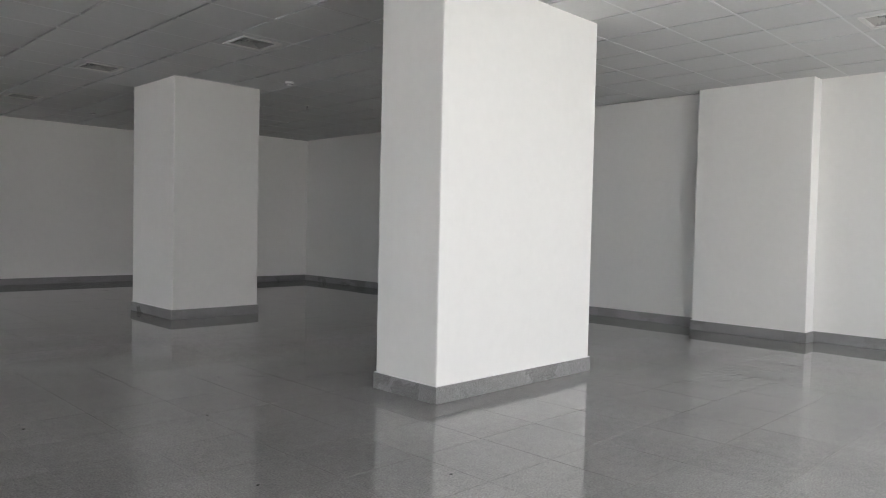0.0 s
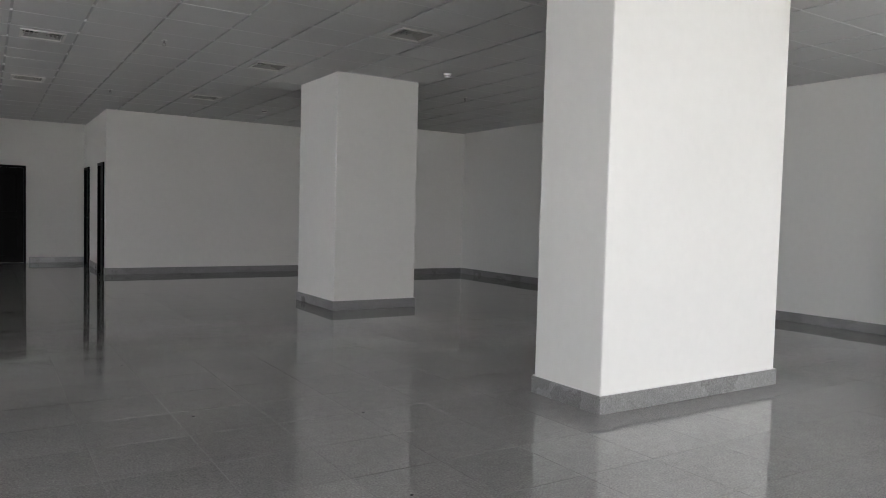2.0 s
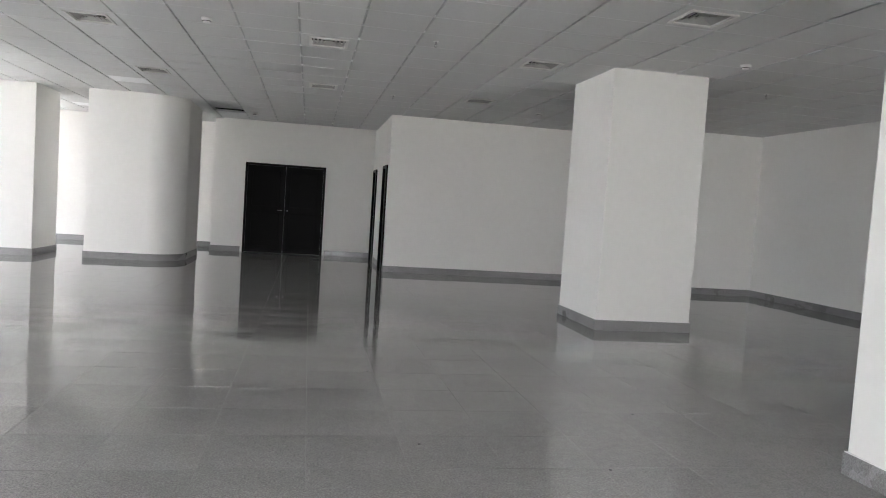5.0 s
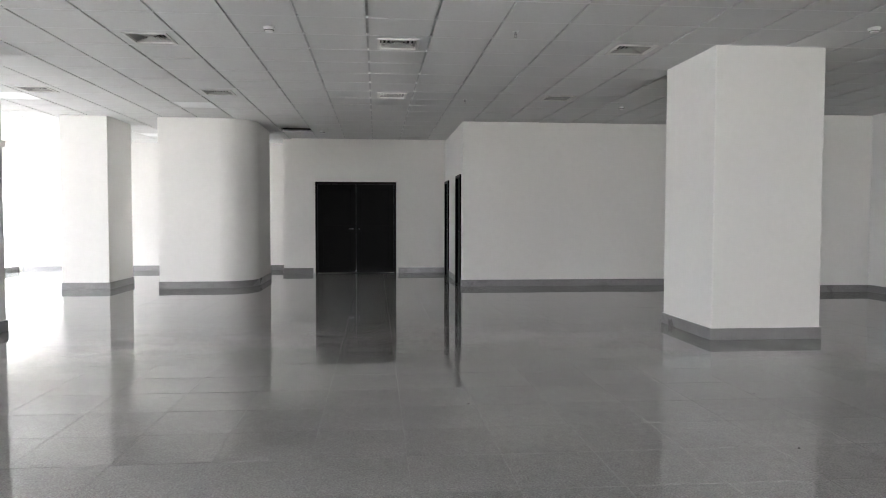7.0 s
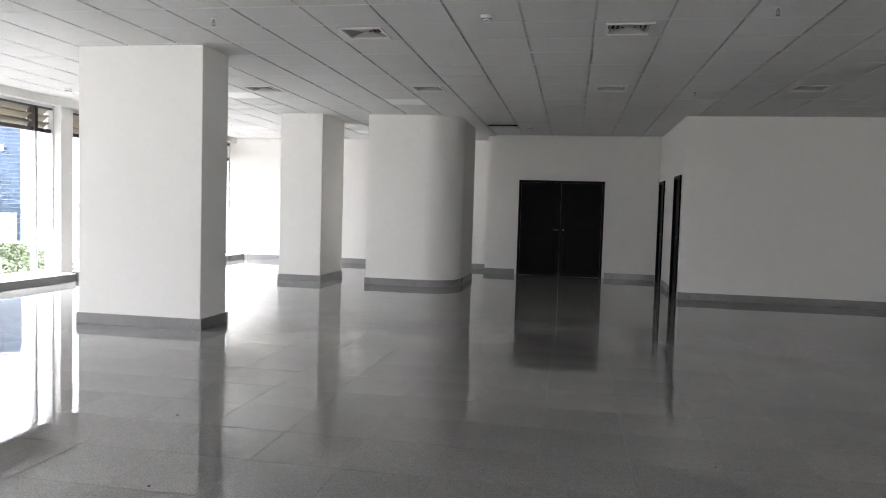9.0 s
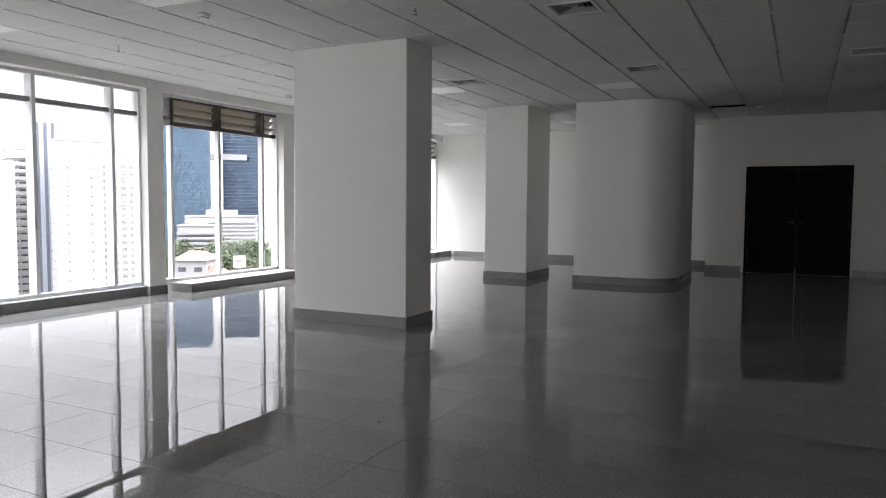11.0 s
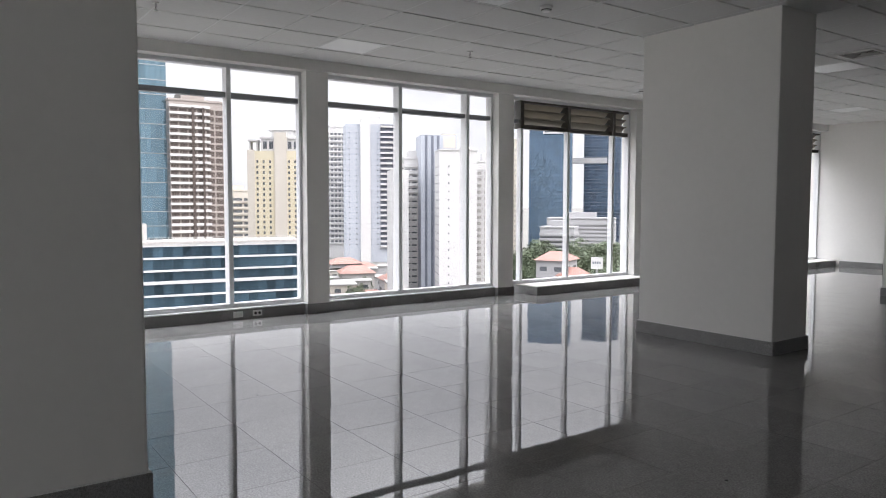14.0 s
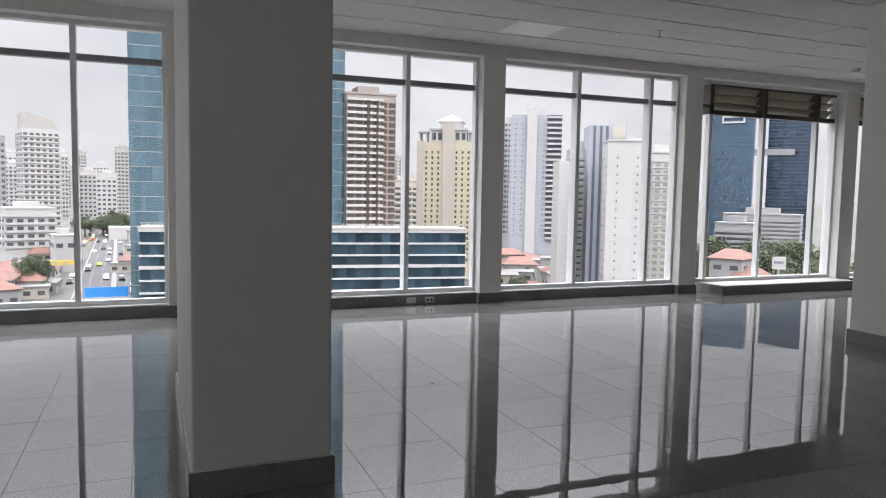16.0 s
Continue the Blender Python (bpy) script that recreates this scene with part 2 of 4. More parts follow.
# block with a rounded corner
bm = bmesh.new()
R, bx0, bx1, by0, by1 = 0.62, -4.29, -2.63, 14.68, 16.7
outline = [(bx0, by0)] + [(bx1 - R + R * math.sin(a), by0 + R - R * math.cos(a)) for a in [radians(1.5 * i) for i in range(61)]] + [(bx1, by1), (bx0, by1)]


def prism(pts, z0, z1):
    b = bmesh.new()
    lo = [b.verts.new((x, y, z0)) for x, y in pts]
    hi = [b.verts.new((x, y, z1)) for x, y in pts]
    b.faces.new(lo[::-1])
    b.faces.new(hi)
    for i in range(len(pts)):
        j = (i + 1) % len(pts)
        b.faces.new((lo[i], lo[j], hi[j], hi[i]))
    return b


block = thing("rounded_block", "white plastered block with one rounded corner", "column")
body = part("body", prism(outline, 0, TOP), PAINT, block)
skirt_line = [(bx0 - 0.015, by0 - 0.015)] + [(bx1 - R + (R + 0.015) * math.sin(a), by0 + R - (R + 0.015) * math.cos(a)) for a in [radians(1.5 * i) for i in range(61)]] + [(bx1 + 0.015, by1 + 0.015), (bx0 - 0.015, by1 + 0.015)]
part("skirting", prism(skirt_line, 0, 0.122), SKIRT, block, "grey granite skirting")


def skirting(name, x0, x1, y0, y1):
    """One straight run of granite skirting with its bead of white sealant."""
    ob = setting(name, boxes((x0, x1, y0, y1, 0, 0.122), r=0.003), SKIRT, "grey granite skirting board", "baseboard")
    g = 0.004
    part("sealant_bead", boxes((x0 + g, x1 - g, y0 + g, y1 - g, 0.1215, 0.126)), BEAD, ob)


S = 0.016
skirting("baseboard_1", XR - S, XR, YB, 2.752 - S)
skirting("baseboard_2", 7.88 - S, 7.88, 2.752 - S, 4.125 + S)
skirting("baseboard_3", 7.88, XR, 2.752 - S, 2.752)
skirting("baseboard_4", 7.88, XR, 4.125, 4.125 + S)
skirting("baseboard_5", XR - S, XR, 4.125 + S, YW2 - S)
skirting("baseboard_6", XJ - S, XR, YW2 - S, YW2)
skirting("baseboard_7", XC - S, XJ, YW - S, YW)
skirting("baseboard_8", XC - S, XC, YW, D1[0] - 0.05)
skirting("baseboard_9", XC - S, XC, D1[1] + 0.05, D2[0] - 0.05)
skirting("baseboard_10", DX[1] + 0.05, XC - S, YD - S, YD)
skirting("baseboard_11", -2.53, DX[0] - 0.05, YD - S, YD)
skirting("baseboard_12", -2.53 - S, -2.53, YD - S, YF - S)
skirting("baseboard_13", -8.75, -2.53 - S, YF - S, YF)


def column(x0, x1, y0, y1, label):
    col = thing("column", label, "column", ((x0 + x1) / 2, (y0 + y1) / 2, 0), group="columns")
    w, d = (x1 - x0) / 2, (y1 - y0) / 2
    part("body", boxes((-w + S, w - S, -d + S, d - S, 0, TOP), r=0.01), PAINT, col)
    for k, row in enumerate(((-w, w, -d, -d + S), (-w, w, d - S, d), (-w, -w + S, -d + S, d - S), (w - S, w, -d + S, d - S))):
        b = part("skirting", boxes((*row, 0, 0.122), r=0.003), SKIRT, col, "grey granite skirting")
    part("sealant_bead", boxes((-w + 0.006, w - 0.006, -d + 0.006, d - 0.006, 0.1215, 0.127)), BEAD, col)
    return col


column(2.62, 4.545, 3.45, 4.143, "broad white column with grey granite skirting")
column(3.045, 4.272, 8.622, 9.91, "square white column with grey granite skirting")
column(-6.05, -4.54, 9.292, 9.90, "broad white column near the louvred window")
column(-5.943, -5.11, 14.59, 15.855, "white column beside the rounded block")
column(-6.25, -4.473, 3.443, 4.07, "white column in shade before the windows")

# ---- window wall ----
PIERS = [-2.7, 0.47, 3.615, 7.1, 10.085, 13.07, 16.055]
MULL = [-1.7, -0.6, 1.43, 2.63, 4.86, 6.06, 8.355, 9.475, 10.5, 11.48, 12.52, 14.1, 15.3, 17.4, 18.4]
ZS, ZT, ZH, PW = 0.13, 2.575, 2.925, 0.145     # sill, transom, head, half a pier
setting("window_head", boxes((XW - 0.3, -9.08, YB, YF, ZH, TOP)), PAINT, "white painted beam over the windows", "beam")
for i, y in enumerate(PIERS):
    w = PW
    setting("pier_%d" % (i + 1), boxes((XW - 0.12, XP + S, y - w, y + w, 0, ZH), r=0.006), PAINT, "white painted pier between windows", "pier")
    if y < 10.5:
        skirting("pier_baseboard_%d" % (i + 1), XP - 0.05, XP + 2 * S, y - w - S, y + w + S)
ends = [YB] + PIERS + [YF]
for i in range(len(ends) - 1):
    a, b = ends[i] + (PW if i else 0), ends[i + 1] - (PW if i < len(PIERS) else 0)
    deep = a > 10
    win = tagged(new("window_%d" % (i + 1)), "full-height window in a white aluminium frame" + (" with louvres above" if deep else ""), "window", "", "structure")
    win.location = (XW, 0, 0)
    part("window_frame", boxes((-0.05, 0.05, a, b, ZS, ZS + 0.05), (-0.05, 0.05, a, b, ZH - 0.045, ZH), (-0.05, 0.05, a, a + 0.035, ZS + 0.05, ZH - 0.045), (-0.05, 0.05, b - 0.035, b, ZS + 0.05, ZH - 0.045)), ALU, win)
    cuts = [a + 0.035] + [m for m in MULL if a + 0.1 < m < b - 0.05] + [b - 0.035]
    ZL = 2.5      # foot of the louvres
    for m in cuts[1:-1]:
        part("mullion", boxes((-0.035 if deep else -0.08, 0.055 if deep else 0.065, m - 0.026, m + 0.026, ZS + 0.05, (ZL - 0.03) if deep else ZH - 0.045), r=0.003), ALU, win)
        if deep:
            part("louvre_post", boxes((-0.09, 0.06, m - 0.035, m + 0.035, ZL - 0.03, ZH - 0.045), r=0.003), BRONZE, win, "dark bronze post")
    for y0, y1 in zip(cuts, cuts[1:]):
        slatted = deep and y0 > 10.45
        zt = ZL if slatted else ZT
        ya, yb = y0 + (0.026 if y0 != cuts[0] else 0), y1 - (0.026 if y1 != cuts[-1] else 0)
        part("transom", boxes((-0.07, 0.03, ya, yb, zt - 0.03, zt + 0.03)), BRONZE if slatted else ALU_GREY, win, "dark bronze rail" if slatted else "grey aluminium transom")
        p = part("pane", boxes((-0.006, 0.006, ya, yb, ZS + 0.05, zt - 0.03)), GLASS, win)
        p.visible_shadow = False
        if not slatted:
            p = part("pane", boxes((-0.006, 0.006, ya, yb, zt + 0.03, ZH - 0.045)), GLASS, win)
            p.visible_shadow = False
            continue
        part("louvre_head", boxes((-0.09, 0.05, ya, yb, ZH - 0.075, ZH - 0.045)), BRONZE, win, "dark bronze rail")
        for k in range(3):
            v = bmesh.new()
            rounded(v, -0.09, 0.09, ya + 0.012, yb - 0.012, -0.005, 0.005, r=0.002, seg=1)
            rounded(v, 0.082, 0.09, ya + 0.012, yb - 0.012, -0.03, 0.004, r=0.002, seg=1)
            ob = part("louvre_blade", v, LOUVRE, win, "bronze louvre blade")
            ob.matrix_local = pose(-0.075, 0, zt + 0.085 + 0.115 * k, 0, -43, 0)
    sill = setting("window_sill_%d" % (i + 1), boxes((XW - 0.12, -8.83 if deep else XP - 0.03, a if not deep else max(a, 10.45), b, 0, ZS - 0.012)), SKIRT,
                   "grey granite curb under the window", "sill")
    part("sill_top", boxes((XW - 0.12, -8.835 if deep else XP - 0.035, a if not deep else max(a, 10.455), b, ZS - 0.012, ZS)), ALU if not deep else PAINT, sill)

# unseen windows behind the start of the walk; west stretch closed to cut light
setting("wall_south", boxes((XW, XR + 0.2, YB - 0.2, YB, 0, 0.13), (XW, XR + 0.2, YB - 0.2, YB, ZH, TOP),
                            (XW, -3.2, YB - 0.2, YB, 0.13, ZH), *[(x, x + 0.2, YB - 0.2, YB, 0.13, ZH) for x in (-1.0, 3.1, 6.0, 8.0)]), PAINT, "unseen white window wall, west part closed to cut light", "wall")

# ---- ceiling ----
M, GX, GY = 0.615, 0.11, 8.6125
HOLE = (-2.04, 16.3)
rng = random.Random(4)
bm = bmesh.new()
nx0, nx1 = math.floor((-9.1 - GX) / M), math.ceil((XR - GX) / M)
ny0, ny1 = math.floor((YB - GY) / M), math.ceil((YF - GY) / M)


def inside(x, y):
    if y > YW and x > XC:
        return False
    if y > YD and x > -2.53:
        return False
    return not (x > XJ and y > YW2 + 0.3)


VENTS = [(0, 0), (-4, 0), (4, 0), (5, -4), (0, 5), (-4, 5), (4, 5), (-8, 5), (10, -12), (-8, -9), (0, -9)]   # cells from the one at (-0.2, 8.92)
LAMPS = [(-13, -3), (-9, 6), (-5, 7), (-13, 6), (-9, -3), (-9, -8), (-13, -11), (-12, 13), (-8, 14)]


def cell(i, j):
    return GX + (i - 0.5) * M, GY + (j + 0.5) * M


taken = {(i, j) for i, j in VENTS + LAMPS}
hole_ij = (round((HOLE[0] - GX) / M + 0.5), round((HOLE[1] - GY) / M - 0.5))
for i in range(nx0, nx1 + 1):
    for j in range(ny0, ny1 + 1):
        cx, cy = cell(i, j)
        if not inside(cx, cy) or (i, j) in taken:
            continue
        x0, x1 = max(cx - M / 2 + 0.012, -9.08), min(cx + M / 2 - 0.012, XR)
        y0, y1 = max(cy - M / 2 + 0.006, YB), min(cy + M / 2 - 0.006, YF)
        if x1 - x0 < 0.03 or y1 - y0 < 0.03:
            continue
        if (i, j) == hole_ij:
            continue
        z = H + rng.uniform(-0.0015, 0.0015)
        tilt = [rng.uniform(-0.002, 0.002) for _ in range(4)]
        if rng.random() < 0.02:
            tilt = [rng.choice((0, 0.008)) for _ in range(4)]
        v = [bm.verts.new(p) for p in ((x0, y0, z + tilt[0]), (x1, y0, z + tilt[1]), (x1, y1, z + tilt[2]), (x0, y1, z + tilt[3]))]
        u = [bm.verts.new((q.co.x, q.co.y, H + 0.03)) for q in v]
        bm.faces.new(v[::-1])
        bm.faces.new(u)
        for k in range(4):
            bm.faces.new((v[k], v[(k + 1) % 4], u[(k + 1) % 4], u[k]))
ceil = setting("ceiling", bm, PANEL, "hung ceiling of white mineral fibre panels", "ceiling")
bm, mb = bmesh.new(), bmesh.new()
for i in range(nx0, nx1 + 1):
    x = GX + i * M
    if -9.05 < x < XR - 0.02:
        box(mb, x - 0.016, x + 0.016, YB, YF if x < -2.53 else YD if x < XC else YW if x < XJ else YW2, H + 0.018, H + 0.04)
for j in range(ny0, ny1 + 1):
    y = GY + j * M
    if YB < y < YF:
        box(bm, -9.08, -2.53 if y > YD else XC if y > YW else XJ if y > YW2 else XR, y - 0.008, y + 0.008, H - 0.002, H + 0.034)
hx, hy = cell(*hole_ij)
# box over the missing panel, painted black in place of the plenum's shade
setting("ceiling_void", boxes((hx - 0.3, hx + 0.3, hy - 0.3, hy + 0.3, H + 0.4, H + 0.5), (hx - 0.31, hx - 0.3, hy - 0.3, hy + 0.3, H + 0.041, H + 0.5), (hx + 0.3, hx + 0.31, hy - 0.3, hy + 0.3, H + 0.041, H + 0.5),
                              (hx - 0.3, hx + 0.3, hy - 0.31, hy - 0.3, H + 0.041, H + 0.5), (hx - 0.3, hx + 0.3, hy + 0.3, hy + 0.31, H + 0.041, H + 0.5)), DARK, "black-painted box for the shade where a ceiling panel is missing", "ceiling gap")
grid_ob = setting("ceiling_grid", bm, TBAR, "white metal grid of the hung ceiling", "ceiling grid")
part("main_bars", mb, MAIN_BAR, grid_ob, "recessed main bars greyed for shade")["kind"] = "stuff"

# ---- floor ----
T, FX, FY = 0.508, -4.33, 5.25
setting("floor", boxes((XW - 0.2, XR + 0.2, YB - 0.2, 20, -0.3, -0.0016)), GROUT, "grey polished granite floor with thin joints", "floor")


def slab_bm(w, d):
    """A floor tile with a small arris."""
    b = bmesh.new()
    c = 0.0003
    lo = [b.verts.new((x, y, -0.004)) for x, y in ((-w, -d), (w, -d), (w, d), (-w, d))]
    hi = [b.verts.new((x, y, 0)) for x, y in ((-w + c, -d + c), (w - c, -d + c), (w - c, d - c), (-w + c, d - c))]
    b.faces.new(hi)
    for k in range(4):
        b.faces.new((lo[k], lo[(k + 1) % 4], hi[(k + 1) % 4], hi[k]))
    return b


tile_mesh = mesh_of("floor_tile", slab_bm(T / 2 - 0.001, T / 2 - 0.001), FLOOR)
tile_mesh.materials.append(GROUT)
for p in tile_mesh.polygons:
    p.material_index = 0 if p.index == 0 else 1      # matt sawn edges
floor_ob = bpy.data.objects["floor"]
rng = random.Random(11)
rest = bmesh.new()
for i in range(math.floor((XW - FX) / T), math.ceil((XR - FX) / T)):
    for j in range(math.floor((YB - FY) / T), math.ceil((20 - FY) / T)):
        cx, cy = FX + (i + 0.5) * T, FY + (j + 0.5) * T
        rx, ry, dz = rng.gauss(0, 0.042), rng.gauss(0, 0.042), rng.uniform(-0.0001, 0)
        m = pose(cx, cy, dz, rx, ry, 0)
        if -8.4 < cx < 0.3 and 2.1 < cy < 9.8:
            ob = new("tile", tile_mesh)
            ob.parent = floor_ob
            ob.matrix_basis = m
        else:
            vs = [rest.verts.new(m @ v.co) for v in tile_mesh.vertices]
            for p in tile_mesh.polygons:
                rest.faces.new([vs[k] for k in p.vertices]).material_index = p.material_index
more = part("tiles", rest, FLOOR, floor_ob, "grey polished granite tiles")
more.data.materials.append(GROUT)
more["kind"] = "stuff"

# ---- doors ----
def double_door():
    d = tagged(new("door_1"), "closed black wooden double door with metal lever", "door", "", "structure")
    d.location = (0, YD, 0)
    x0, x1 = DX
    part("door_frame", boxes((x0, x0 + 0.05, -0.012, 0.12, 0, DH), (x1 - 0.05, x1, -0.012, 0.12, 0, DH), (x0 + 0.05, x1 - 0.05, -0.012, 0.12, DH - 0.05, DH)), BLACK, d)
    mid = (x0 + x1) / 2
    for k, (a, b) in enumerate(((x0 + 0.053, mid - 0.003), (mid + 0.003, x1 - 0.053))):
        bm = boxes((a, b, 0.035, 0.075, 0.008, DH - 0.053))
        for z0, z1 in ((0.16, 0.95), (1.10, 1.92)):
            rounded(bm, a + 0.12, b - 0.12, 0.027, 0.05, z0, z1, r=0.006)
        leaf = part("door_leaf", bm, BLACK, d)
        hx = mid + (-0.07 if k == 0 else 0.07)
        hb = bmesh.new()
        cyl(hb, hx, 0.03, 1.02, 0.018, 0.012, axis="y")
        cyl(hb, hx, 0.005, 1.02, 0.009, 0.05, axis="y")
        if k == 0:
            box(hb, hx - 0.09, hx + 0.01, -0.026, -0.014, 1.013, 1.027)
        part("door_handle", hb, ALU_GREY, leaf, "grey metal handle")
    bb = boxes((mid - 0.02, mid + 0.02, 0.022, 0.035, 0.02, 0.06))
    part("floor_bolt", bb, ALU_GREY, d, "metal floor bolt")
    return d


double_door()


def single_door(name, y0, y1):
    d = tagged(new(name), "dark stained wooden door in a black frame", "door", "", "structure")
    d.location = (XC, 0, 0)
    part("door_frame", boxes((-0.03, 0.15, y0, y0 + 0.045, 0, DH), (-0.03, 0.15, y1 - 0.045, y1, 0, DH), (-0.03, 0.15, y0 + 0.045, y1 - 0.045, DH - 0.045, DH)), BLACK, d)
    bm = boxes((0.02, 0.06, y0 + 0.048, y1 - 0.048, 0.008, DH - 0.048))
    rounded(bm, 0.012, 0.03, y0 + 0.15, y1 - 0.15, 0.2, 0.95, r=0.005)
    rounded(bm, 0.012, 0.03, y0 + 0.15, y1 - 0.15, 1.1, 1.92, r=0.005)
    leaf = part("door_leaf", bm, BLACK, d)
    hb = bmesh.new()
    cyl(hb, 0.0, y0 + 0.11, 1.02, 0.024, 0.04, axis="x")
    box(hb, -0.03, -0.015, y0 + 0.1, y0 + 0.22, 1.01, 1.03)
    part("door_handle", hb, ALU_GREY, leaf, "grey metal handle")


single_door("door_2", *D1)
single_door("door_3", *D2)


# ---- ceiling fittings ----
def vent():
    v = thing("ceiling_vent", "square white air diffuser set in the ceiling", "vent", group="ceiling vents")
    h = M / 2 - 0.006
    part("plate", boxes((-h, h, -h, -0.212, 0, 0.02), (-h, h, 0.212, h, 0, 0.02), (-h, -0.212, -0.212, 0.212, 0, 0.02), (0.212, h, -0.212, 0.212, 0, 0.02)), PANEL, v)
    part("frame", boxes((-0.212, 0.212, -0.212, -0.186, -0.012, 0.02), (-0.212, 0.212, 0.186, 0.212, -0.012, 0.02), (-0.212, -0.186, -0.186, 0.186, -0.012, 0.02), (0.186, 0.212, -0.186, 0.186, -0.012, 0.02)), VENT, v)
    # black sheet behind the slats paints the duct's inner shade
    part("backing", boxes((-0.186, 0.186, -0.186, 0.186, 0.05, 0.056)), DARK, v, "black sheet for the shade inside the duct")
    for k in range(4):
        r = 0.172 - 0.042 * k
        for a in range(4):
            b = bmesh.new()
            w = [b.verts.new(p) for p in ((-r, -r, 0.0), (r, -r, 0.0), (r - 0.02, -r + 0.02, 0.026), (-r + 0.02, -r + 0.02, 0.026))]
            u = [b.verts.new((q.co.x, q.co.y - 0.0015, q.co.z + 0.003)) for q in w]
            b.faces.new(w)
            b.faces.new(u[::-1])
            for e in range(4):
                b.faces.new((w[e], w[(e + 1) % 4], u[(e + 1) % 4], u[e]))
            s = part("slat", b, SLAT, v)
            s.rotation_euler = (0, 0, radians(90 * a))
    return v


first = vent()
first.location = (*cell(*VENTS[0]), H)
for i, j in VENTS[1:]:
    copy_thing(first, pose(*cell(i, j), H, 0, 0, 90 * ((i + j) % 2)))


def flat_lamp():
    v = thing("ceiling_light", "square ceiling light panel, switched off", "light", group="ceiling lights")
    h = M / 2 - 0.006
    part("frame", boxes((-h, h, -h, -h + 0.02, -0.002, 0.03), (-h, h, h - 0.02, h, -0.002, 0.03), (-h, -h + 0.02, -h + 0.02, h - 0.02, -0.002, 0.03), (h - 0.02, h, -h + 0.02, h - 0.02, -0.002, 0.03)), TBAR, v)
    part("diffuser", boxes((-h + 0.02, h - 0.02, -h + 0.02, h - 0.02, 0.002, 0.02)), DIFFUSER, v, "white plastic diffuser")
    return v


first = flat_lamp()
first.location = (*cell(*LAMPS[0]), H)
for i, j in LAMPS[1:]:
    copy_thing(first, pose(*cell(i, j), H))


def detector():
    v = thing("smoke_detector", "round white smoke detector under the ceiling", "smoke detector", group="smoke detectors")
    b = bmesh.new()
    cyl(b, 0, 0, -0.008, 0.055, 0.016, 28)
    part("base", b, PLASTIC, v)
    b = bmesh.new()
    cyl(b, 0, 0, -0.031, 0.036, 0.03, 28, r2=0.048)
    head = part("head", b, PLASTIC, v)
    b = bmesh.new()
    cyl(b, 0, 0, -0.032, 0.044, 0.006, 28)
    part("slot_ring", b, SOCKET, head, "dark slotted ring")
    return v


first = detector()
first.location = (-1.42, 8.38, H - 0.003)
for x, y in ((4.21, 7.85), (3.48, 12.7), (-5.77, 7.69), (-8.26, 12.0), (-1.52, 16.4)):
    copy_thing(first, pose(x, y, H - 0.003))


def sprinkler():
    v = thing("sprinkler", "small chrome sprinkler head under the ceiling", "sprinkler", group="sprinklers")
    b = bmesh.new()
    cyl(b, 0, 0, -0.003, 0.032, 0.006, 24)
    part("rosette", b, PLASTIC, v)
    b = bmesh.new()
    cyl(b, 0, 0, -0.02, 0.010, 0.034, 12)
    box(b, -0.014, -0.010, -0.003, 0.003, -0.06, -0.03)
    box(b, 0.010, 0.014, -0.003, 0.003, -0.06, -0.03)
    cyl(b, 0, 0, -0.062, 0.018, 0.003, 16)
    part("head", b, CHROME, v)
    return v


first = sprinkler()
first.location = (-7.63, 8.28, H - 0.003)
for x, y in ((-3.9, 8.3), (0.9, 8.3), (-7.63, 4.9), (-3.9, 4.9), (0.9, 12.2), (5.4, 9.2)):
    copy_thing(first, pose(x, y, H - 0.003))


# ---- sockets and small things ----
def socket(x, y, z, rz, twin=True):
    v = thing("wall_socket", "white double power socket on the granite curb" if twin else "small white socket plate low on the wall", "socket", (x, y, z), rz, group="sockets")
    plate = part("plate", boxes((-0.058, 0.058, -0.008, 0, -0.034, 0.034), r=0.004), PLASTIC, v)
    if twin:
        for dx in (-0.024, 0.024):
            b = bmesh.new()
            cyl(b, dx, -0.008, 0, 0.016, 0.004, axis="y")
            part("outlet", b, SOCKET, plate, "dark outlet")
    else:
        part("blank", boxes((-0.04, 0.04, -0.0105, -0.008, -0.018, 0.018)), VENT, v)
    return v


socket(XP - 0.029, 6.10, 0.062, 90, False)
socket(XP - 0.029, 6.33, 0.062, 90, True)
socket(6.55, YW2 - 0.001, 0.32, 0, False)

box_ob = thing("junction_box", "small white junction box with conduit on the wall", "junction box", (-2.56, 18.6, 0.27))
part("casing", boxes((-0.03, 0.03, -0.06, 0.06, 0, 0.14), r=0.006), PLASTIC, box_ob)
part("conduit", boxes((-0.012, 0.03, -0.012, 0.012, 0.14, H - 0.3)), PLASTIC, box_ob)

rng = random.Random(5)
for x, y in ((0.35, 4.6), (1.9, 5.2), (-0.1, 3.1), (1.3, 4.2), (0.2, 6.3), (2.3, 6.4), (-2.6, 5.3), (-3.1, 6.4), (0.9, 2.9), (-5.9, 5.1), (1.7, 2.4)):
    b = bmesh.new()
    bmesh.ops.create_icosphere(b, subdivisions=2, radius=0.009)
    for q in b.verts:
        q.co *= rng.uniform(0.6, 1.25)
        q.co.z *= 0.35
    bmesh.ops.translate(b, vec=(0, 0, 0.002), verts=b.verts)
    ob = part("dirt_crumb", b, RUBBER)
    ob.location = (x, y, 0)
    tagged(ob, "small dark crumb of dirt on the granite floor", "debris", "crumbs on the floor")

# ---- the city outside ----
GZ = -30.0


def facade(name, color, rough=0.8, **k):
    return mat(name, color, rough, spread=0.07, scale=0.05, fine=0.6, **k)


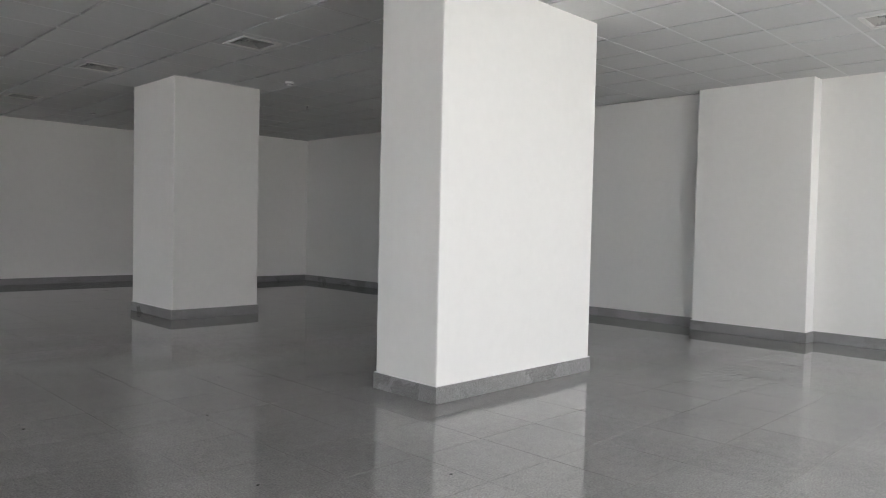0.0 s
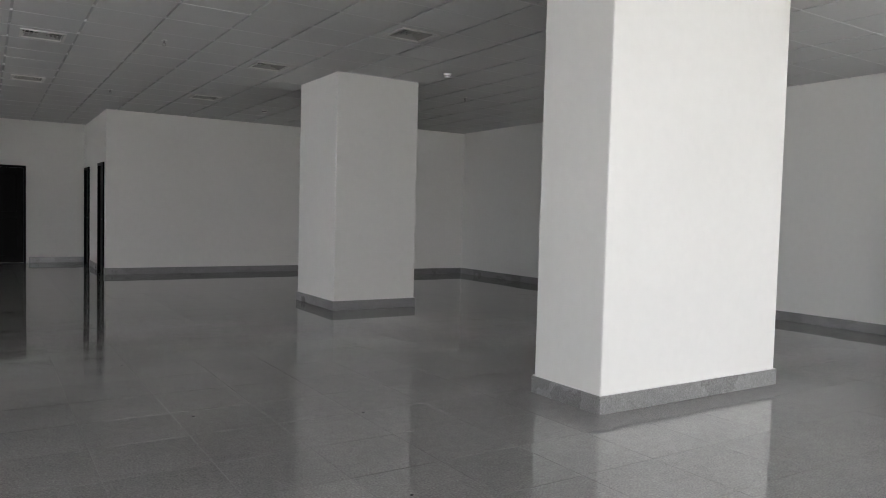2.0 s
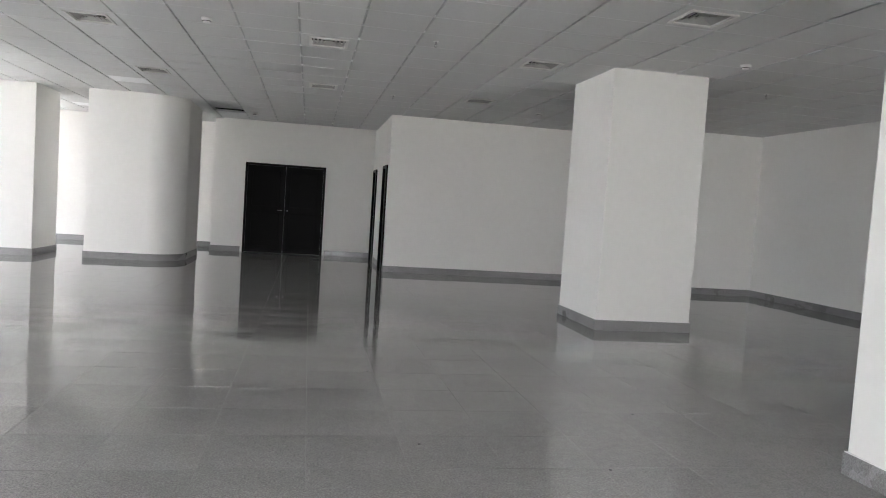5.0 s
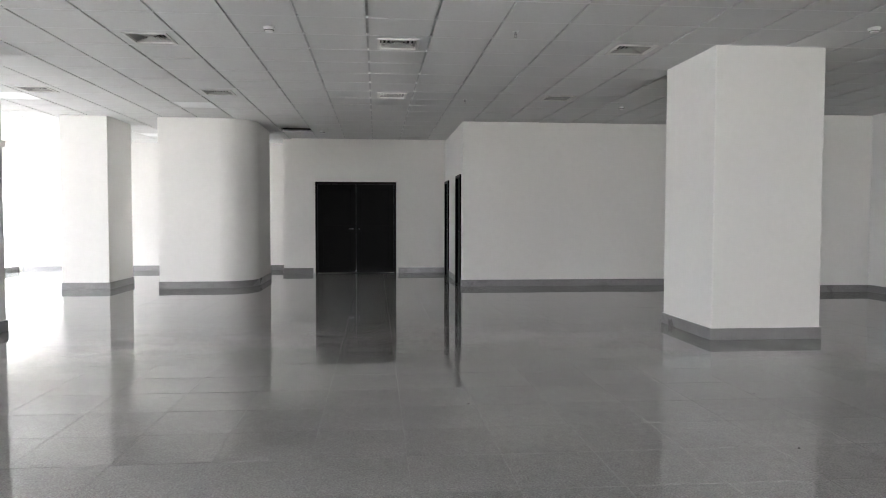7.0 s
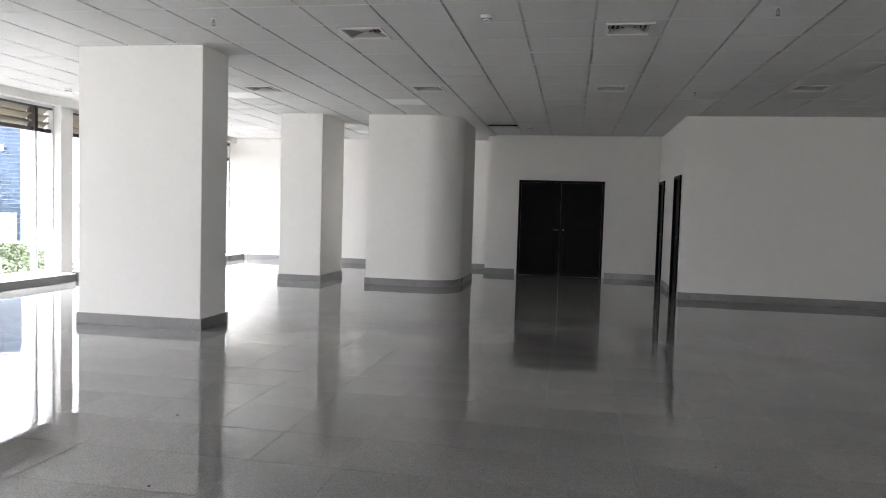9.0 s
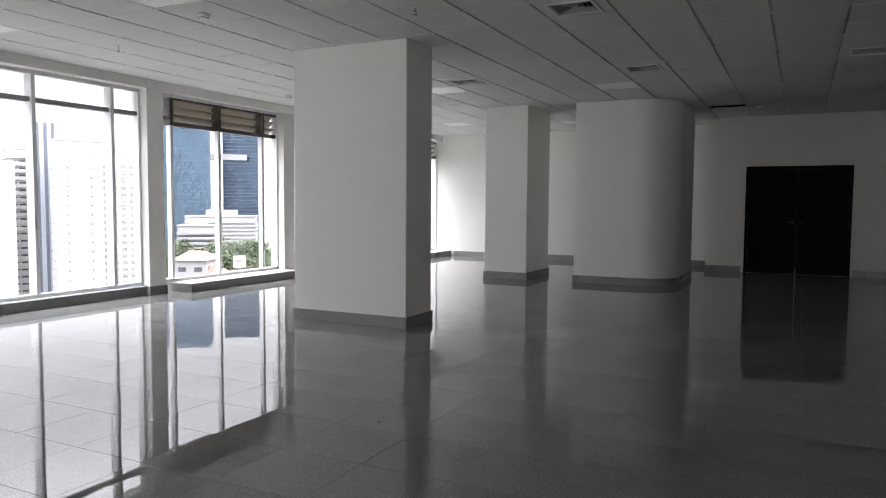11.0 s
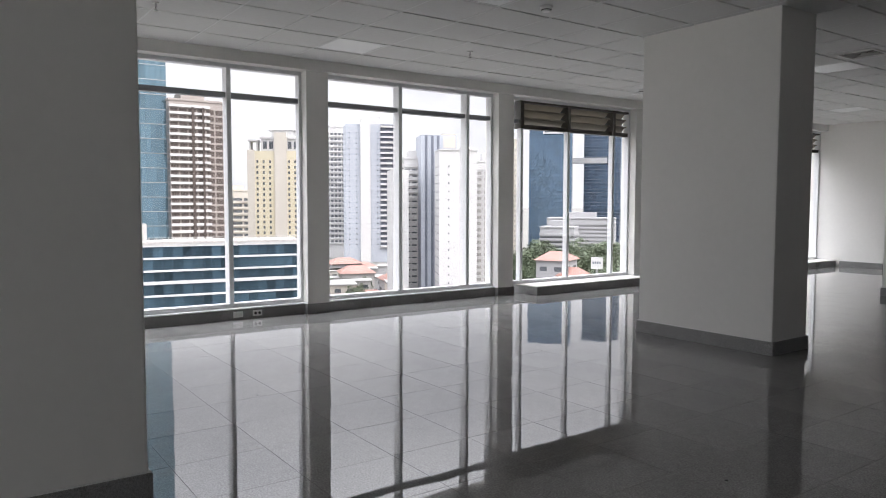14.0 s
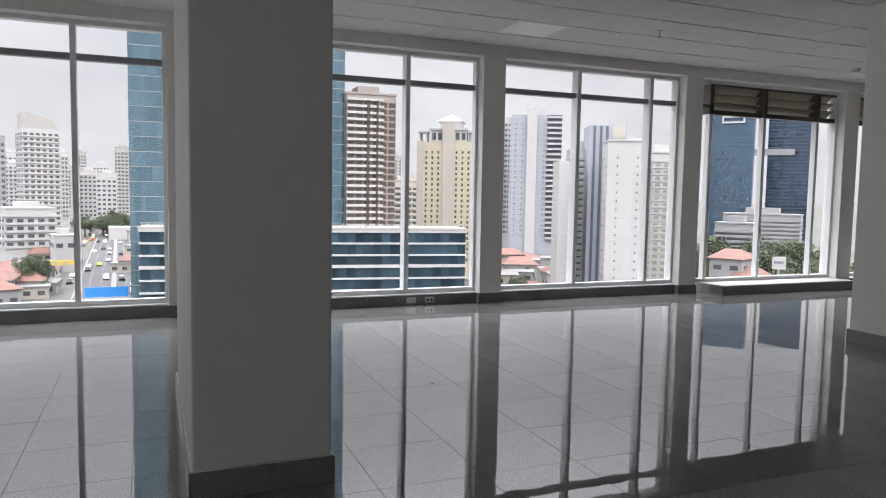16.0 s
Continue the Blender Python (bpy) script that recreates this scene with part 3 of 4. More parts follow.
WHITE_F = facade("white_render", (0.43, 0.425, 0.42))
PALEWIN = mat("pale_shaded_window", (0.24, 0.235, 0.225), 0.4, spread=0.3, scale=0.3, fine=2.0)
CREAM_F = facade("cream_render", (0.43, 0.40, 0.35))
YELLOW_F = facade("yellow_render", (0.49, 0.44, 0.325))
BLUEGREY_F = facade("blue_grey_render", (0.32, 0.34, 0.375))
GREY_F = facade("grey_concrete", (0.28, 0.28, 0.285))
MID_F = facade("pale_concrete", (0.36, 0.35, 0.335))
BROWN_F = facade("brown_render", (0.27, 0.24, 0.22))
DARKWIN = mat("dark_window_glass", (0.08, 0.087, 0.097), 0.15, spread=0.3, scale=0.3, fine=2.0)
# dark brown holds the shade of the balcony recesses
BROWN_G = mat("brown_recess_shade", (0.07, 0.055, 0.048), 0.3, spread=0.3, scale=0.3, fine=2.0)
STRIPE = mat("dark_stripe", (0.10, 0.11, 0.14), 0.5, spread=0.1, scale=0.2, fine=2.0)
ROOF_RED = mat("red_roof", (0.2, 0.105, 0.085), 0.75, spread=0.2, scale=0.3, fine=3.0)
ROOF_GREY = mat("grey_roof", (0.2, 0.198, 0.19), 0.8, spread=0.2, scale=0.2, fine=2.0)
LEAF = mat("leaves", (0.055, 0.075, 0.037), 0.7, spread=0.45, scale=0.35, fine=3.0)
BARK = mat("bark", (0.10, 0.075, 0.055), 0.9, spread=0.25, scale=1.0, fine=8.0)
ASPHALT = mat("asphalt", (0.075, 0.075, 0.078), 0.85, spread=0.15, scale=0.05, fine=1.0)
GROUND = mat("city_ground", (0.1, 0.098, 0.088), 0.9, spread=0.4, scale=0.02, fine=0.2)
LINE = mat("road_paint", (0.4, 0.4, 0.38), 0.7)
BLUE_SIGN = mat("blue_billboard", (0.03, 0.24, 0.62), 0.5, spread=0.15, scale=0.2, fine=1.0)
RED_SIGN = mat("red_sign", (0.6, 0.05, 0.05), 0.5)
YELLOW_SIGN = mat("yellow_sign", (0.75, 0.55, 0.08), 0.5)


def curtain(name, color, vary):
    """Tinted reflecting glass of curtain walls, each pane a little different."""
    m = bpy.data.materials.new(name)
    m.use_nodes = True
    n, l = m.node_tree.nodes, m.node_tree.links
    b = n["Principled BSDF"]
    b.inputs["Metallic"].default_value, b.inputs["Roughness"].default_value = 0.75, 0.12
    g = n.new("ShaderNodeNewGeometry")
    r = n.new("ShaderNodeMapRange")
    r.inputs["To Min"].default_value, r.inputs["To Max"].default_value = 1 - vary, 1 + vary
    l.new(g.outputs["Random Per Island"], r.inputs["Value"])
    h = n.new("ShaderNodeHueSaturation")
    h.inputs["Color"].default_value = (*color, 1)
    l.new(r.outputs["Result"], h.inputs["Value"])
    l.new(h.outputs["Color"], b.inputs["Base Color"])
    return m


TEAL_G = curtain("teal_curtain_glass", (0.16, 0.25, 0.305), 0.2)
BLUE_G = curtain("blue_curtain_glass", (0.13, 0.195, 0.27), 0.2)
PODIUM_G = curtain("podium_curtain_glass", (0.055, 0.095, 0.13), 0.5)
NAVY_G = curtain("navy_curtain_glass", (0.085, 0.125, 0.18), 0.35)


def facing(x, y, skew=0):
    return math.degrees(math.atan2(3.3 - y, -1.4 - x)) + skew


def window_rows(bm, w, d, z0, z1, floor_h, cols, side_cols, fw, fh, proud=0.05, rng=None):
    """Window boxes on the front (+x) and both sides, storey by storey."""
    n = max(1, int((z1 - z0) / floor_h))
    for k in range(n):
        zc = z0 + (k + 0.55) * floor_h
        hh = floor_h * fh / 2
        for c in range(cols):
            yc = -w / 2 + (c + 0.5) * w / cols
            hw = w / cols * fw / 2
            box(bm, d / 2 - 0.2, d / 2 + proud, yc - hw, yc + hw, zc - hh, zc + hh)
        for s in (-1, 1):
            for c in range(side_cols):
                xc = -d / 2 + (c + 0.5) * d / side_cols
                hw = d / side_cols * fw / 2
                box(bm, xc - hw, xc + hw, s * w / 2 - (proud if s < 0 else 0.2), s * w / 2 + (proud if s > 0 else 0.2), zc - hh, zc + hh)


def roof_pyramid(x0, x1, y0, y1, z0, z1):
    b = bmesh.new()
    lo = [b.verts.new(q) for q in ((x0, y0, z0), (x1, y0, z0), (x1, y1, z0), (x0, y1, z0))]
    top = b.verts.new(((x0 + x1) / 2, (y0 + y1) / 2, z1))
    b.faces.new(lo[::-1])
    for k in range(4):
        b.faces.new((lo[k], lo[(k + 1) % 4], top))
    return b


def tower(name, label, x, y, w, d, top, wall, skew=0, floor_h=3.1, cols=5, side_cols=4, fw=0.5, fh=0.45, bands=None, band_out=0.5, band_h=0.9,
          glass=None, crown=True, base=GZ, band_span=(0.0, 1.0)):
    t = thing(name, label, "building", (x, y, 0), facing(x, y, skew), group="city towers")
    part("wall", boxes((-d / 2, d / 2, -w / 2, w / 2, base, top)), wall, t)
    bm = bmesh.new()
    lo = max(base, -22)
    window_rows(bm, w, d, lo, top - 1.5, floor_h, cols, side_cols, fw, fh)
    p = part("windows", bm, glass or DARKWIN, t)
    p["kind"] = "stuff"
    if bands:
        bm = bmesh.new()
        a, b = -w / 2 + band_span[0] * w, -w / 2 + band_span[1] * w
        for k in range(int((top - lo) / floor_h)):
            z = lo + k * floor_h + 0.1
            box(bm, d / 2 - 0.1, d / 2 + band_out, a, b, z, z + band_h)
            if band_span == (0.0, 1.0):
                box(bm, -d / 2, d / 2 - 0.1, -w / 2 - band_out * 0.6, w / 2 + band_out * 0.6, z, z + band_h)
        p = part("balconies", bm, bands, t)
        p["kind"] = "stuff"
    if crown:
        part("roof", boxes((-d / 2 - 0.2, d / 2 + 0.2, -w / 2 - 0.2, w / 2 + 0.2, top, top + 0.5), (-d * 0.25, d * 0.25, -w * 0.22, w * 0.22, top + 0.5, top + 2.6)), wall, t)
    return t


def glass_tower(name, label, x, y, w, d, base, top, glass, skew, floor_h, cols, line):
    """A curtain-walled tower: single panes between thin floor lines."""
    t = thing(name, label, "building", (x, y, 0), facing(x, y, skew), group="city towers")
    part("wall", boxes((-d / 2 + 0.3, d / 2 - 0.3, -w / 2 + 0.3, w / 2 - 0.3, base, top)), NAVY_G, t)
    r = random.Random(len(label))
    bm, ln = bmesh.new(), bmesh.new()
    for k in range(int((top - base) / floor_h)):
        z = base + k * floor_h
        for c in range(cols):
            y0, y1 = -w / 2 + c * w / cols, -w / 2 + (c + 1) * w / cols
            q = [(d / 2 + r.uniform(-0.03, 0.03), yy, zz) for yy, zz in ((y0 + 0.04, z + 0.1), (y1 - 0.04, z + 0.1), (y1 - 0.04, z + floor_h - 0.1), (y0 + 0.04, z + floor_h - 0.1))]
            bm.faces.new([bm.verts.new(v) for v in q])
        sc = max(2, int(cols * d / w))
        for s in (-1, 1):
            for c in range(sc):
                x0, x1 = -d / 2 + c * d / sc, -d / 2 + (c + 1) * d / sc
                q = [(xx, s * (w / 2 + r.uniform(-0.03, 0.03)), zz) for xx, zz in ((x0 + 0.04, z + 0.1), (x1 - 0.04, z + 0.1), (x1 - 0.04, z + floor_h - 0.1), (x0 + 0.04, z + floor_h - 0.1))]
                bm.faces.new([bm.verts.new(v) for v in q])
        box(ln, -d / 2 - 0.08, d / 2 + 0.08, -w / 2 - 0.08, w / 2 + 0.08, z - 0.09, z + 0.09)
    p = part("panes", bm, glass, t)
    p["kind"] = "stuff"
    p = part("floor_lines", ln, line, t)
    p["kind"] = "stuff"
    return t


# near glass tower and its podium
glass_tower("glass_tower", "tall teal glass office tower with pale floor lines", -204.0, 25.4, 53.0, 26, GZ, 110, TEAL_G, 4, 3.65, 42, GREY_F)
pod = thing("podium_building", "low blue glass office building with white bands", "building", (-182.0, 40.5, 0), facing(-182.0, 40.5, 3), group="city towers")
part("wall", boxes((-5.5, 5.5, -39.5, 39.5, GZ, -8.4)), NAVY_G, pod)
bm, ln = bmesh.new(), bmesh.new()
r = random.Random(3)
for k in range(7):
    z = -8.9 - k * 2.95
    box(ln, -5.6, 6.1, -39.7, 39.7, z, z + (0.75 if k in (0, 3) else 0.45))
    for c in range(36):
        y0 = -39.5 + c * 79 / 36
        q = [(5.6 + r.uniform(-0.06, 0.06), yy, zz) for yy, zz in ((y0 + 0.05, z - 2.5), (y0 + 2.14, z - 2.5), (y0 + 2.14, z), (y0 + 0.05, z))]
        bm.faces.new([bm.verts.new(v) for v in q])
p = part("panes", bm, PODIUM_G, pod)
p["kind"] = "stuff"
part("bands", ln, WHITE_F, pod, "white horizontal bands")
part("roof", boxes((-5.8, 6.2, -39.8, 39.8, -8.2, -7.7)), MID_F, pod)
bm = bmesh.new()
for c in range(56):
    cyl(bm, 5.7, -39 + c * 1.42, -7.2, 0.12, 1.0, 6)
box(bm, 5.62, 5.78, -39.3, 39.3, -6.85, -6.75)
p = part("railing", bm, MID_F, pod)
p["kind"] = "stuff"
part("plant_room", boxes((-4, 2, -7.2, 3.4, -7.7, -3.6)), MID_F, pod, "grey plant room on the roof")

tower("balcony_tower", "brown and white apartment tower with balconies", -193.7, 58.1, 13.4, 14, 27.0, BROWN_F, 14, 1.75, 6, 4, 0.82, 0.7, glass=BROWN_G, bands=WHITE_F, band_out=0.6, band_h=0.62, band_span=(0.0, 0.74))
# proud dark strips stand for shaded recesses in the front
part("painted_recess", boxes((7.0, 7.7, -1.4, -0.7, GZ, 25.5), (7.0, 7.7, 1.2, 1.7, GZ, 25.5)), BROWN_G, bpy.data.objects["balcony_tower"], "proud dark strip painted as a shaded recess")
tower("apartment_block", "pale apartment block with dark bands", -313.2, 111.4, 14.5, 12, 6.5, CREAM_F, 6, 2.6, 3, 3, 0.85, 0.55, bands=CREAM_F)
tower("distant_tower", "slim distant pale tower", -665.8, 223.8, 12, 12, 36, MID_F, 0, 3.2, 3, 3)
yt = tower("yellow_tower", "yellow and cream apartment tower with stepped top", -232.0, 99.8, 20.5, 16, 18.5, YELLOW_F, -8, 1.8, 10, 6, 0.32, 0.5, crown=False)
part("centre_bay", boxes((7.5, 8.6, -1.6, 2.4, GZ, 24.5)), CREAM_F, yt, "cream render bay")
part("edge_bay", boxes((7.5, 8.3, 8.7, 10.4, GZ, 18.8), (7.5, 8.3, -10.4, -8.0, GZ, 18.8)), CREAM_F, yt, "cream render bay")
part("penthouse", boxes((-7, 7.4, -6, 6.5, 18.5, 22.5), (-7.4, 7.8, -6.4, 6.9, 22.5, 23.1), (-4, 5, -3, 4, 23.1, 25.6)), WHITE_F, yt, "white penthouse storeys")
part("pitched_roof", roof_pyramid(-5.0, 5.4, -4.2, 4.8, 25.6, 28.4), WHITE_F, yt, "white pitched roof")
bm = bmesh.new()
for yy in (-9.6, -7.4, 7.0, 9.2):
    box(bm, 3.0, 7.6, yy - 0.22, yy + 0.22, 18.5, 21.6)
box(bm, 2.6, 8.0, -10.2, -6.9, 21.6, 22.1)
box(bm, 2.6, 8.0, 6.5, 9.8, 21.6, 22.1)
part("corner_pavilions", bm, WHITE_F, yt, "white roof pavilions")["kind"] = "stuff"
bm = bmesh.new()
for k in range(6):
    box(bm, 7.3, 7.55, -5.3 + 2.0 * k, -4.1 + 2.0 * k, 19.2, 21.6)
part("penthouse_windows", bm, DARKWIN, yt)["kind"] = "stuff"
tower("striped_tower", "white apartment tower with dark bands", -376.1, 193.0, 13.0, 14, 44.5, WHITE_F, 4, 2.9, 6, 5, 0.7, 0.5, bands=WHITE_F)
gw = tower("grey_white_tower", "white and blue-grey apartment tower with balconies", -341.3, 194.5, 26.0, 18, 43, BLUEGREY_F, 6, 2.8, 7, 4, 0.22, 0.2, crown=False)
part("white_bay", boxes((8.5, 10.6, -5.4, -0.2, GZ, 45.5)), WHITE_F, gw, "white render bay")
part("peak", prism([(-6, -1), (9, -1), (9, 5), (-6, 5)], 43, 46.8), WHITE_F, gw)
bm = bmesh.new()
for k in range(24):
    z = -22 + k * 2.75
    box(bm, 8.8, 10.6, 5.2, 12.9, z, z + 1.0)
p = part("balconies", bm, WHITE_F, gw, "white balconies")
p["kind"] = "stuff"
# dark sheet on the wall paints the shade between the balconies
part("balcony_shade_sheet", boxes((8.8, 9.3, 5.2, 12.9, -22, 43)), STRIPE, gw, "dark sheet for the shade behind the balconies")
tower("white_slab_block", "plain white slab block", -167.4, 105.7, 4.2, 10, 10.3, WHITE_F, 10, 1.9, 1, 2, 0.08, 0.1, crown=False)
tower("white_flats", "white flats with dark window bands", -173.7, 114.3, 5.6, 10, 13.6, WHITE_F, 8, 1.75, 3, 4, 0.75, 0.5, bands=WHITE_F)
st = tower("striped_grey_tower", "grey tower with dark vertical stripes", -165.8, 117.2, 9.8, 10, 19.9, BLUEGREY_F, 10, 3.0, 1, 3, 0.02, 0.02, crown=False)
part("stripe", boxes((4.9, 5.15, -3.9, -3.2, GZ, 19.7)), STRIPE, st, "dark vertical stripe")
for yy in (-2.2, -0.6):
    part("stripe", boxes((4.9, 5.15, yy, yy + 0.7, GZ, 19.7)), STRIPE, st, "dark vertical stripe")
part("roof_room", boxes((-3, 4.9, 0.9, 4.7, 19.9, 20.3), (4.9, 5.1, 1.2, 4.5, 16.5, 19.6)), CREAM_F, st, "cream roof room")
wb = tower("white_gable_block", "tall plain white block with tiny windows", -150.5, 112.8, 9.6, 10, 14.6, WHITE_F, 8, 2.1, 2, 4, 0.07, 0.2, crown=False)
part("parapet", boxes((-5.2, 5.2, -4.9, 4.9, 14.6, 15.0), (0, 3, 1.0, 4.0, 15.0, 15.6)), WHITE_F, wb)
tower("balcony_flats", "white flats with shaded balconies", -157.1, 128.8, 8.2, 10, 12.6, WHITE_F, 8, 1.7, 4, 5, 0.6, 0.5, glass=PALEWIN, bands=WHITE_F, band_out=0.2, band_h=0.35)
tower("brown_flats", "narrow pale brown block of flats", -199.8, 174.3, 3.6, 8, 24, CREAM_F, 0, 1.8, 3, 2, 0.6, 0.4, glass=PALEWIN)
tower("brown_flats", "lower pale brown block of flats", -196.6, 167.2, 3.0, 8, 17, CREAM_F, 0, 1.8, 2, 2, 0.6, 0.4, glass=PALEWIN)
glass_tower("blue_office_tower", "blue glass office tower with a pale sign frame", -239.0, 231.5, 19.0, 10, GZ, 62, BLUE_G, -4, 1.6, 18, NAVY_G)
sg = thing("roof_sign", "pale rectangular sign frame on a tower", "sign", (-233.6, 226.3, 32.2), facing(-233.6, 226.3, -4))
part("frame", boxes((0, 0.4, -3.6, 5.2, 0, 0.7), (0, 0.4, -3.6, 5.2, 2.3, 3.0), (0, 0.4, -3.6, -2.9, 0.7, 2.3), (0, 0.4, 4.5, 5.2, 0.7, 2.3)), WHITE_F, sg)
glass_tower("navy_office_tower", "dark navy glass office tower", -243.5, 270.6, 17.5, 8, GZ, 66, NAVY_G, -6, 1.6, 16, STRIPE)
br = thing("sky_bridge", "grey bridge between two office towers", "bridge", (-243, 255, 20.5), facing(-243, 255))
part("deck", boxes((-2, 2, -12, 12, 0, 2.6)), GREY_F, br)
tower("slim_white_tower", "slim white apartment tower", -305.3, 374.8, 8.4, 12, 33, WHITE_F, 10, 3.0, 3, 3, 0.5, 0.45)
tower("round_front_office", "white low office block with dark window bands", -186.6, 185.6, 12.0, 10, -7.2, GREY_F, -10, 1.7, 1, 1, 0.96, 0.5, bands=GREY_F, band_out=0.6)
tower("wide_office", "wide grey office block with window bands", -201.8, 212.8, 25.8, 12, -4.6, GREY_F, -6, 1.5, 1, 1, 0.98, 0.5, bands=GREY_F, band_out=0.3)
# left side
rt = tower("round_top_tower", "white apartment tower with a curved top", -477.5, -57.5, 19, 18, 34, WHITE_F, 12, 3.0, 6, 5, 0.6, 0.45, bands=WHITE_F, crown=False)
arc = [(-9.0, 34.0)] + [(-9.0 + 18.0 * math.sin(radians(a)), 34 + 8.6 * math.cos(radians(a))) for a in range(0, 91, 6)]
bm = bmesh.new()
f0 = [bm.verts.new((8.5, yy, zz)) for yy, zz in arc]
f1 = [bm.verts.new((-6, yy, zz)) for yy, zz in arc]
bm.faces.new(f0)
bm.faces.new(f1[::-1])
for i in range(len(arc)):
    j = (i + 1) % len(arc)
    bm.faces.new((f0[i], f0[j], f1[j], f1[i]))
part("curved_crown", bm, MID_F, rt, "curved concrete crown")
tower("dark_tower", "dark grey apartment tower", -425.1, -70.1, 9.4, 12, 25.8, GREY_F, 0, 3.0, 4, 3, 0.6, 0.5)
mb = tower("white_mid_rise", "white mid-rise flats with recessed balconies", -313.3, -40.9, 17.6, 12, -7.2, WHITE_F, 14, 2.9, 5, 3, 0.6, 0.5, bands=WHITE_F, band_out=0.5)
tower("pale_office", "small white office block", -299.8, -27.2, 7.6, 10, -16.8, WHITE_F, 8, 3.2, 2, 2, 0.6, 0.5)
tower("market_hall", "low white market hall", -481.1, -14.0, 14, 20, -22.5, WHITE_F, 0, 3.0, 1, 1, 0.3, 0.2, crown=False)
r = random.Random(21)
far_rows = [(-598.3, -57.7, 8.6, 26.5), (-798.8, -61.0, 9.5, 35.5), (-701.0, -19.3, 12, 36.5), (-560.6, -26.0, 13, 10.8), (-619.7, -41.7, 12, 14), (-720, -110, 14, 30), (-640, -96, 12, 18),
            (-760, -36, 16, 12), (-830, -6, 22, 8), (-900, -84, 16, 24), (-690, -72, 12, 9), (-880, -48, 14, 27)]
for x, y, w, top in far_rows:
    tower("distant_tower", "distant pale apartment tower", x, y, w, 12, top, r.choice((WHITE_F, MID_F, WHITE_F)), r.uniform(-15, 15), 3.2, 4, 3, 0.6, 0.45, bands=WHITE_F if r.random() < 0.6 else None)

# ground, road
setting("ground", boxes((-5000, 300, -5000, 5000, GZ - 2, GZ)), GROUND, "far city ground with lots and gardens", "ground")
A, B = Vector((-206, -6.5, GZ)), Vector((-660, -24.0, GZ))
way = (B - A).normalized()
side = Vector((-way.y, way.x, 0))


def strip(bm, s0, s1, o0, o1, z0, z1):
    c = [A + way * s + side * o for s, o in ((s0, o0), (s1, o0), (s1, o1), (s0, o1))]
    lo = [bm.verts.new((q.x, q.y, z0)) for q in c]
    hi = [bm.verts.new((q.x, q.y, z1)) for q in c]
    bm.faces.new(lo)
    bm.faces.new(hi[::-1])
    for k in range(4):
        bm.faces.new((lo[k], lo[(k + 1) % 4], hi[(k + 1) % 4], hi[k]))


bm = bmesh.new()
strip(bm, -60, 500, -11, 11, GZ - 0.5, GZ + 0.03)
road = setting("road", bm, ASPHALT, "wide grey city avenue", "road")
bm = bmesh.new()
for k in range(70):
    for o in (-7.2, -3.8, 3.8, 7.2):
        strip(bm, -50 + k * 7.5, -47 + k * 7.5, o - 0.09, o + 0.09, GZ + 0.03, GZ + 0.045)
strip(bm, -60, 500, -10.7, -10.45, GZ + 0.03, GZ + 0.045)
strip(bm, -60, 500, 10.45, 10.7, GZ + 0.03, GZ + 0.045)
p = part("lane_lines", bm, LINE, road)
bm = bmesh.new()
strip(bm, -60, 500, -0.8, 0.8, GZ, GZ + 0.35)
part("median", bm, ROOF_GREY, road, "pale concrete median")


def car(paint):
    c = thing("car", "small parked car on the avenue", "car", group="cars on the avenue")
    bm = prism([(-2.1, 0.35), (2.1, 0.35), (2.15, 0.75), (1.2, 0.9), (0.6, 1.4), (-1.3, 1.42), (-1.9, 0.95), (-2.15, 0.9)], -0.85, 0.85)
    bmesh.ops.rotate(bm, verts=bm.verts, matrix=Matrix.Rotation(radians(90), 3, "X"))
    part("body", bm, paint, c)
    part("windows", boxes((-1.2, 0.75, -0.87, 0.87, 0.95, 1.32)), DARKWIN, c)
    for sx in (-1.3, 1.3):
        for sy in (-0.8, 0.8):
            b = bmesh.new()
            cyl(b, sx, sy, 0.32, 0.32, 0.2, 14, axis="y")
            wheel = part("wheel", b, RUBBER, c, "black tyre")
            b = bmesh.new()
            cyl(b, sx, sy * 1.13, 0.32, 0.19, 0.04, 12, axis="y")
            part("rim", b, CHROME, wheel, "metal rim")
    return c


r = random.Random(8)
paints = [mat("car_paint_" + n, c, 0.25, spread=0.03) for n, c in (("white", (0.75, 0.75, 0.75)), ("grey", (0.3, 0.3, 0.31)), ("black", (0.03, 0.03, 0.035)), ("red", (0.4, 0.03, 0.03)), ("yellow", (0.7, 0.5, 0.05)))]
protos = [car(p) for p in paints]
spots = [(r.uniform(-5, 330), r.choice((-9, -5.5, -2.4, 2.4, 5.5, 9, 13, 15.5, -14))) for _ in range(70)]
ang = math.degrees(math.atan2(way.y, way.x))
for k, (s, o) in enumerate(spots):
    q = A + way * s + side * o
    m = pose(q.x, q.y, GZ + 0.04, 0, 0, ang + (180 if o > 0 else 0))
    kind = r.choice((0, 0, 0, 1, 1, 2, 2, 3, 4))
    if k < 5:
        protos[k].matrix_world = m
    else:
        copy_thing(protos[kind], m)


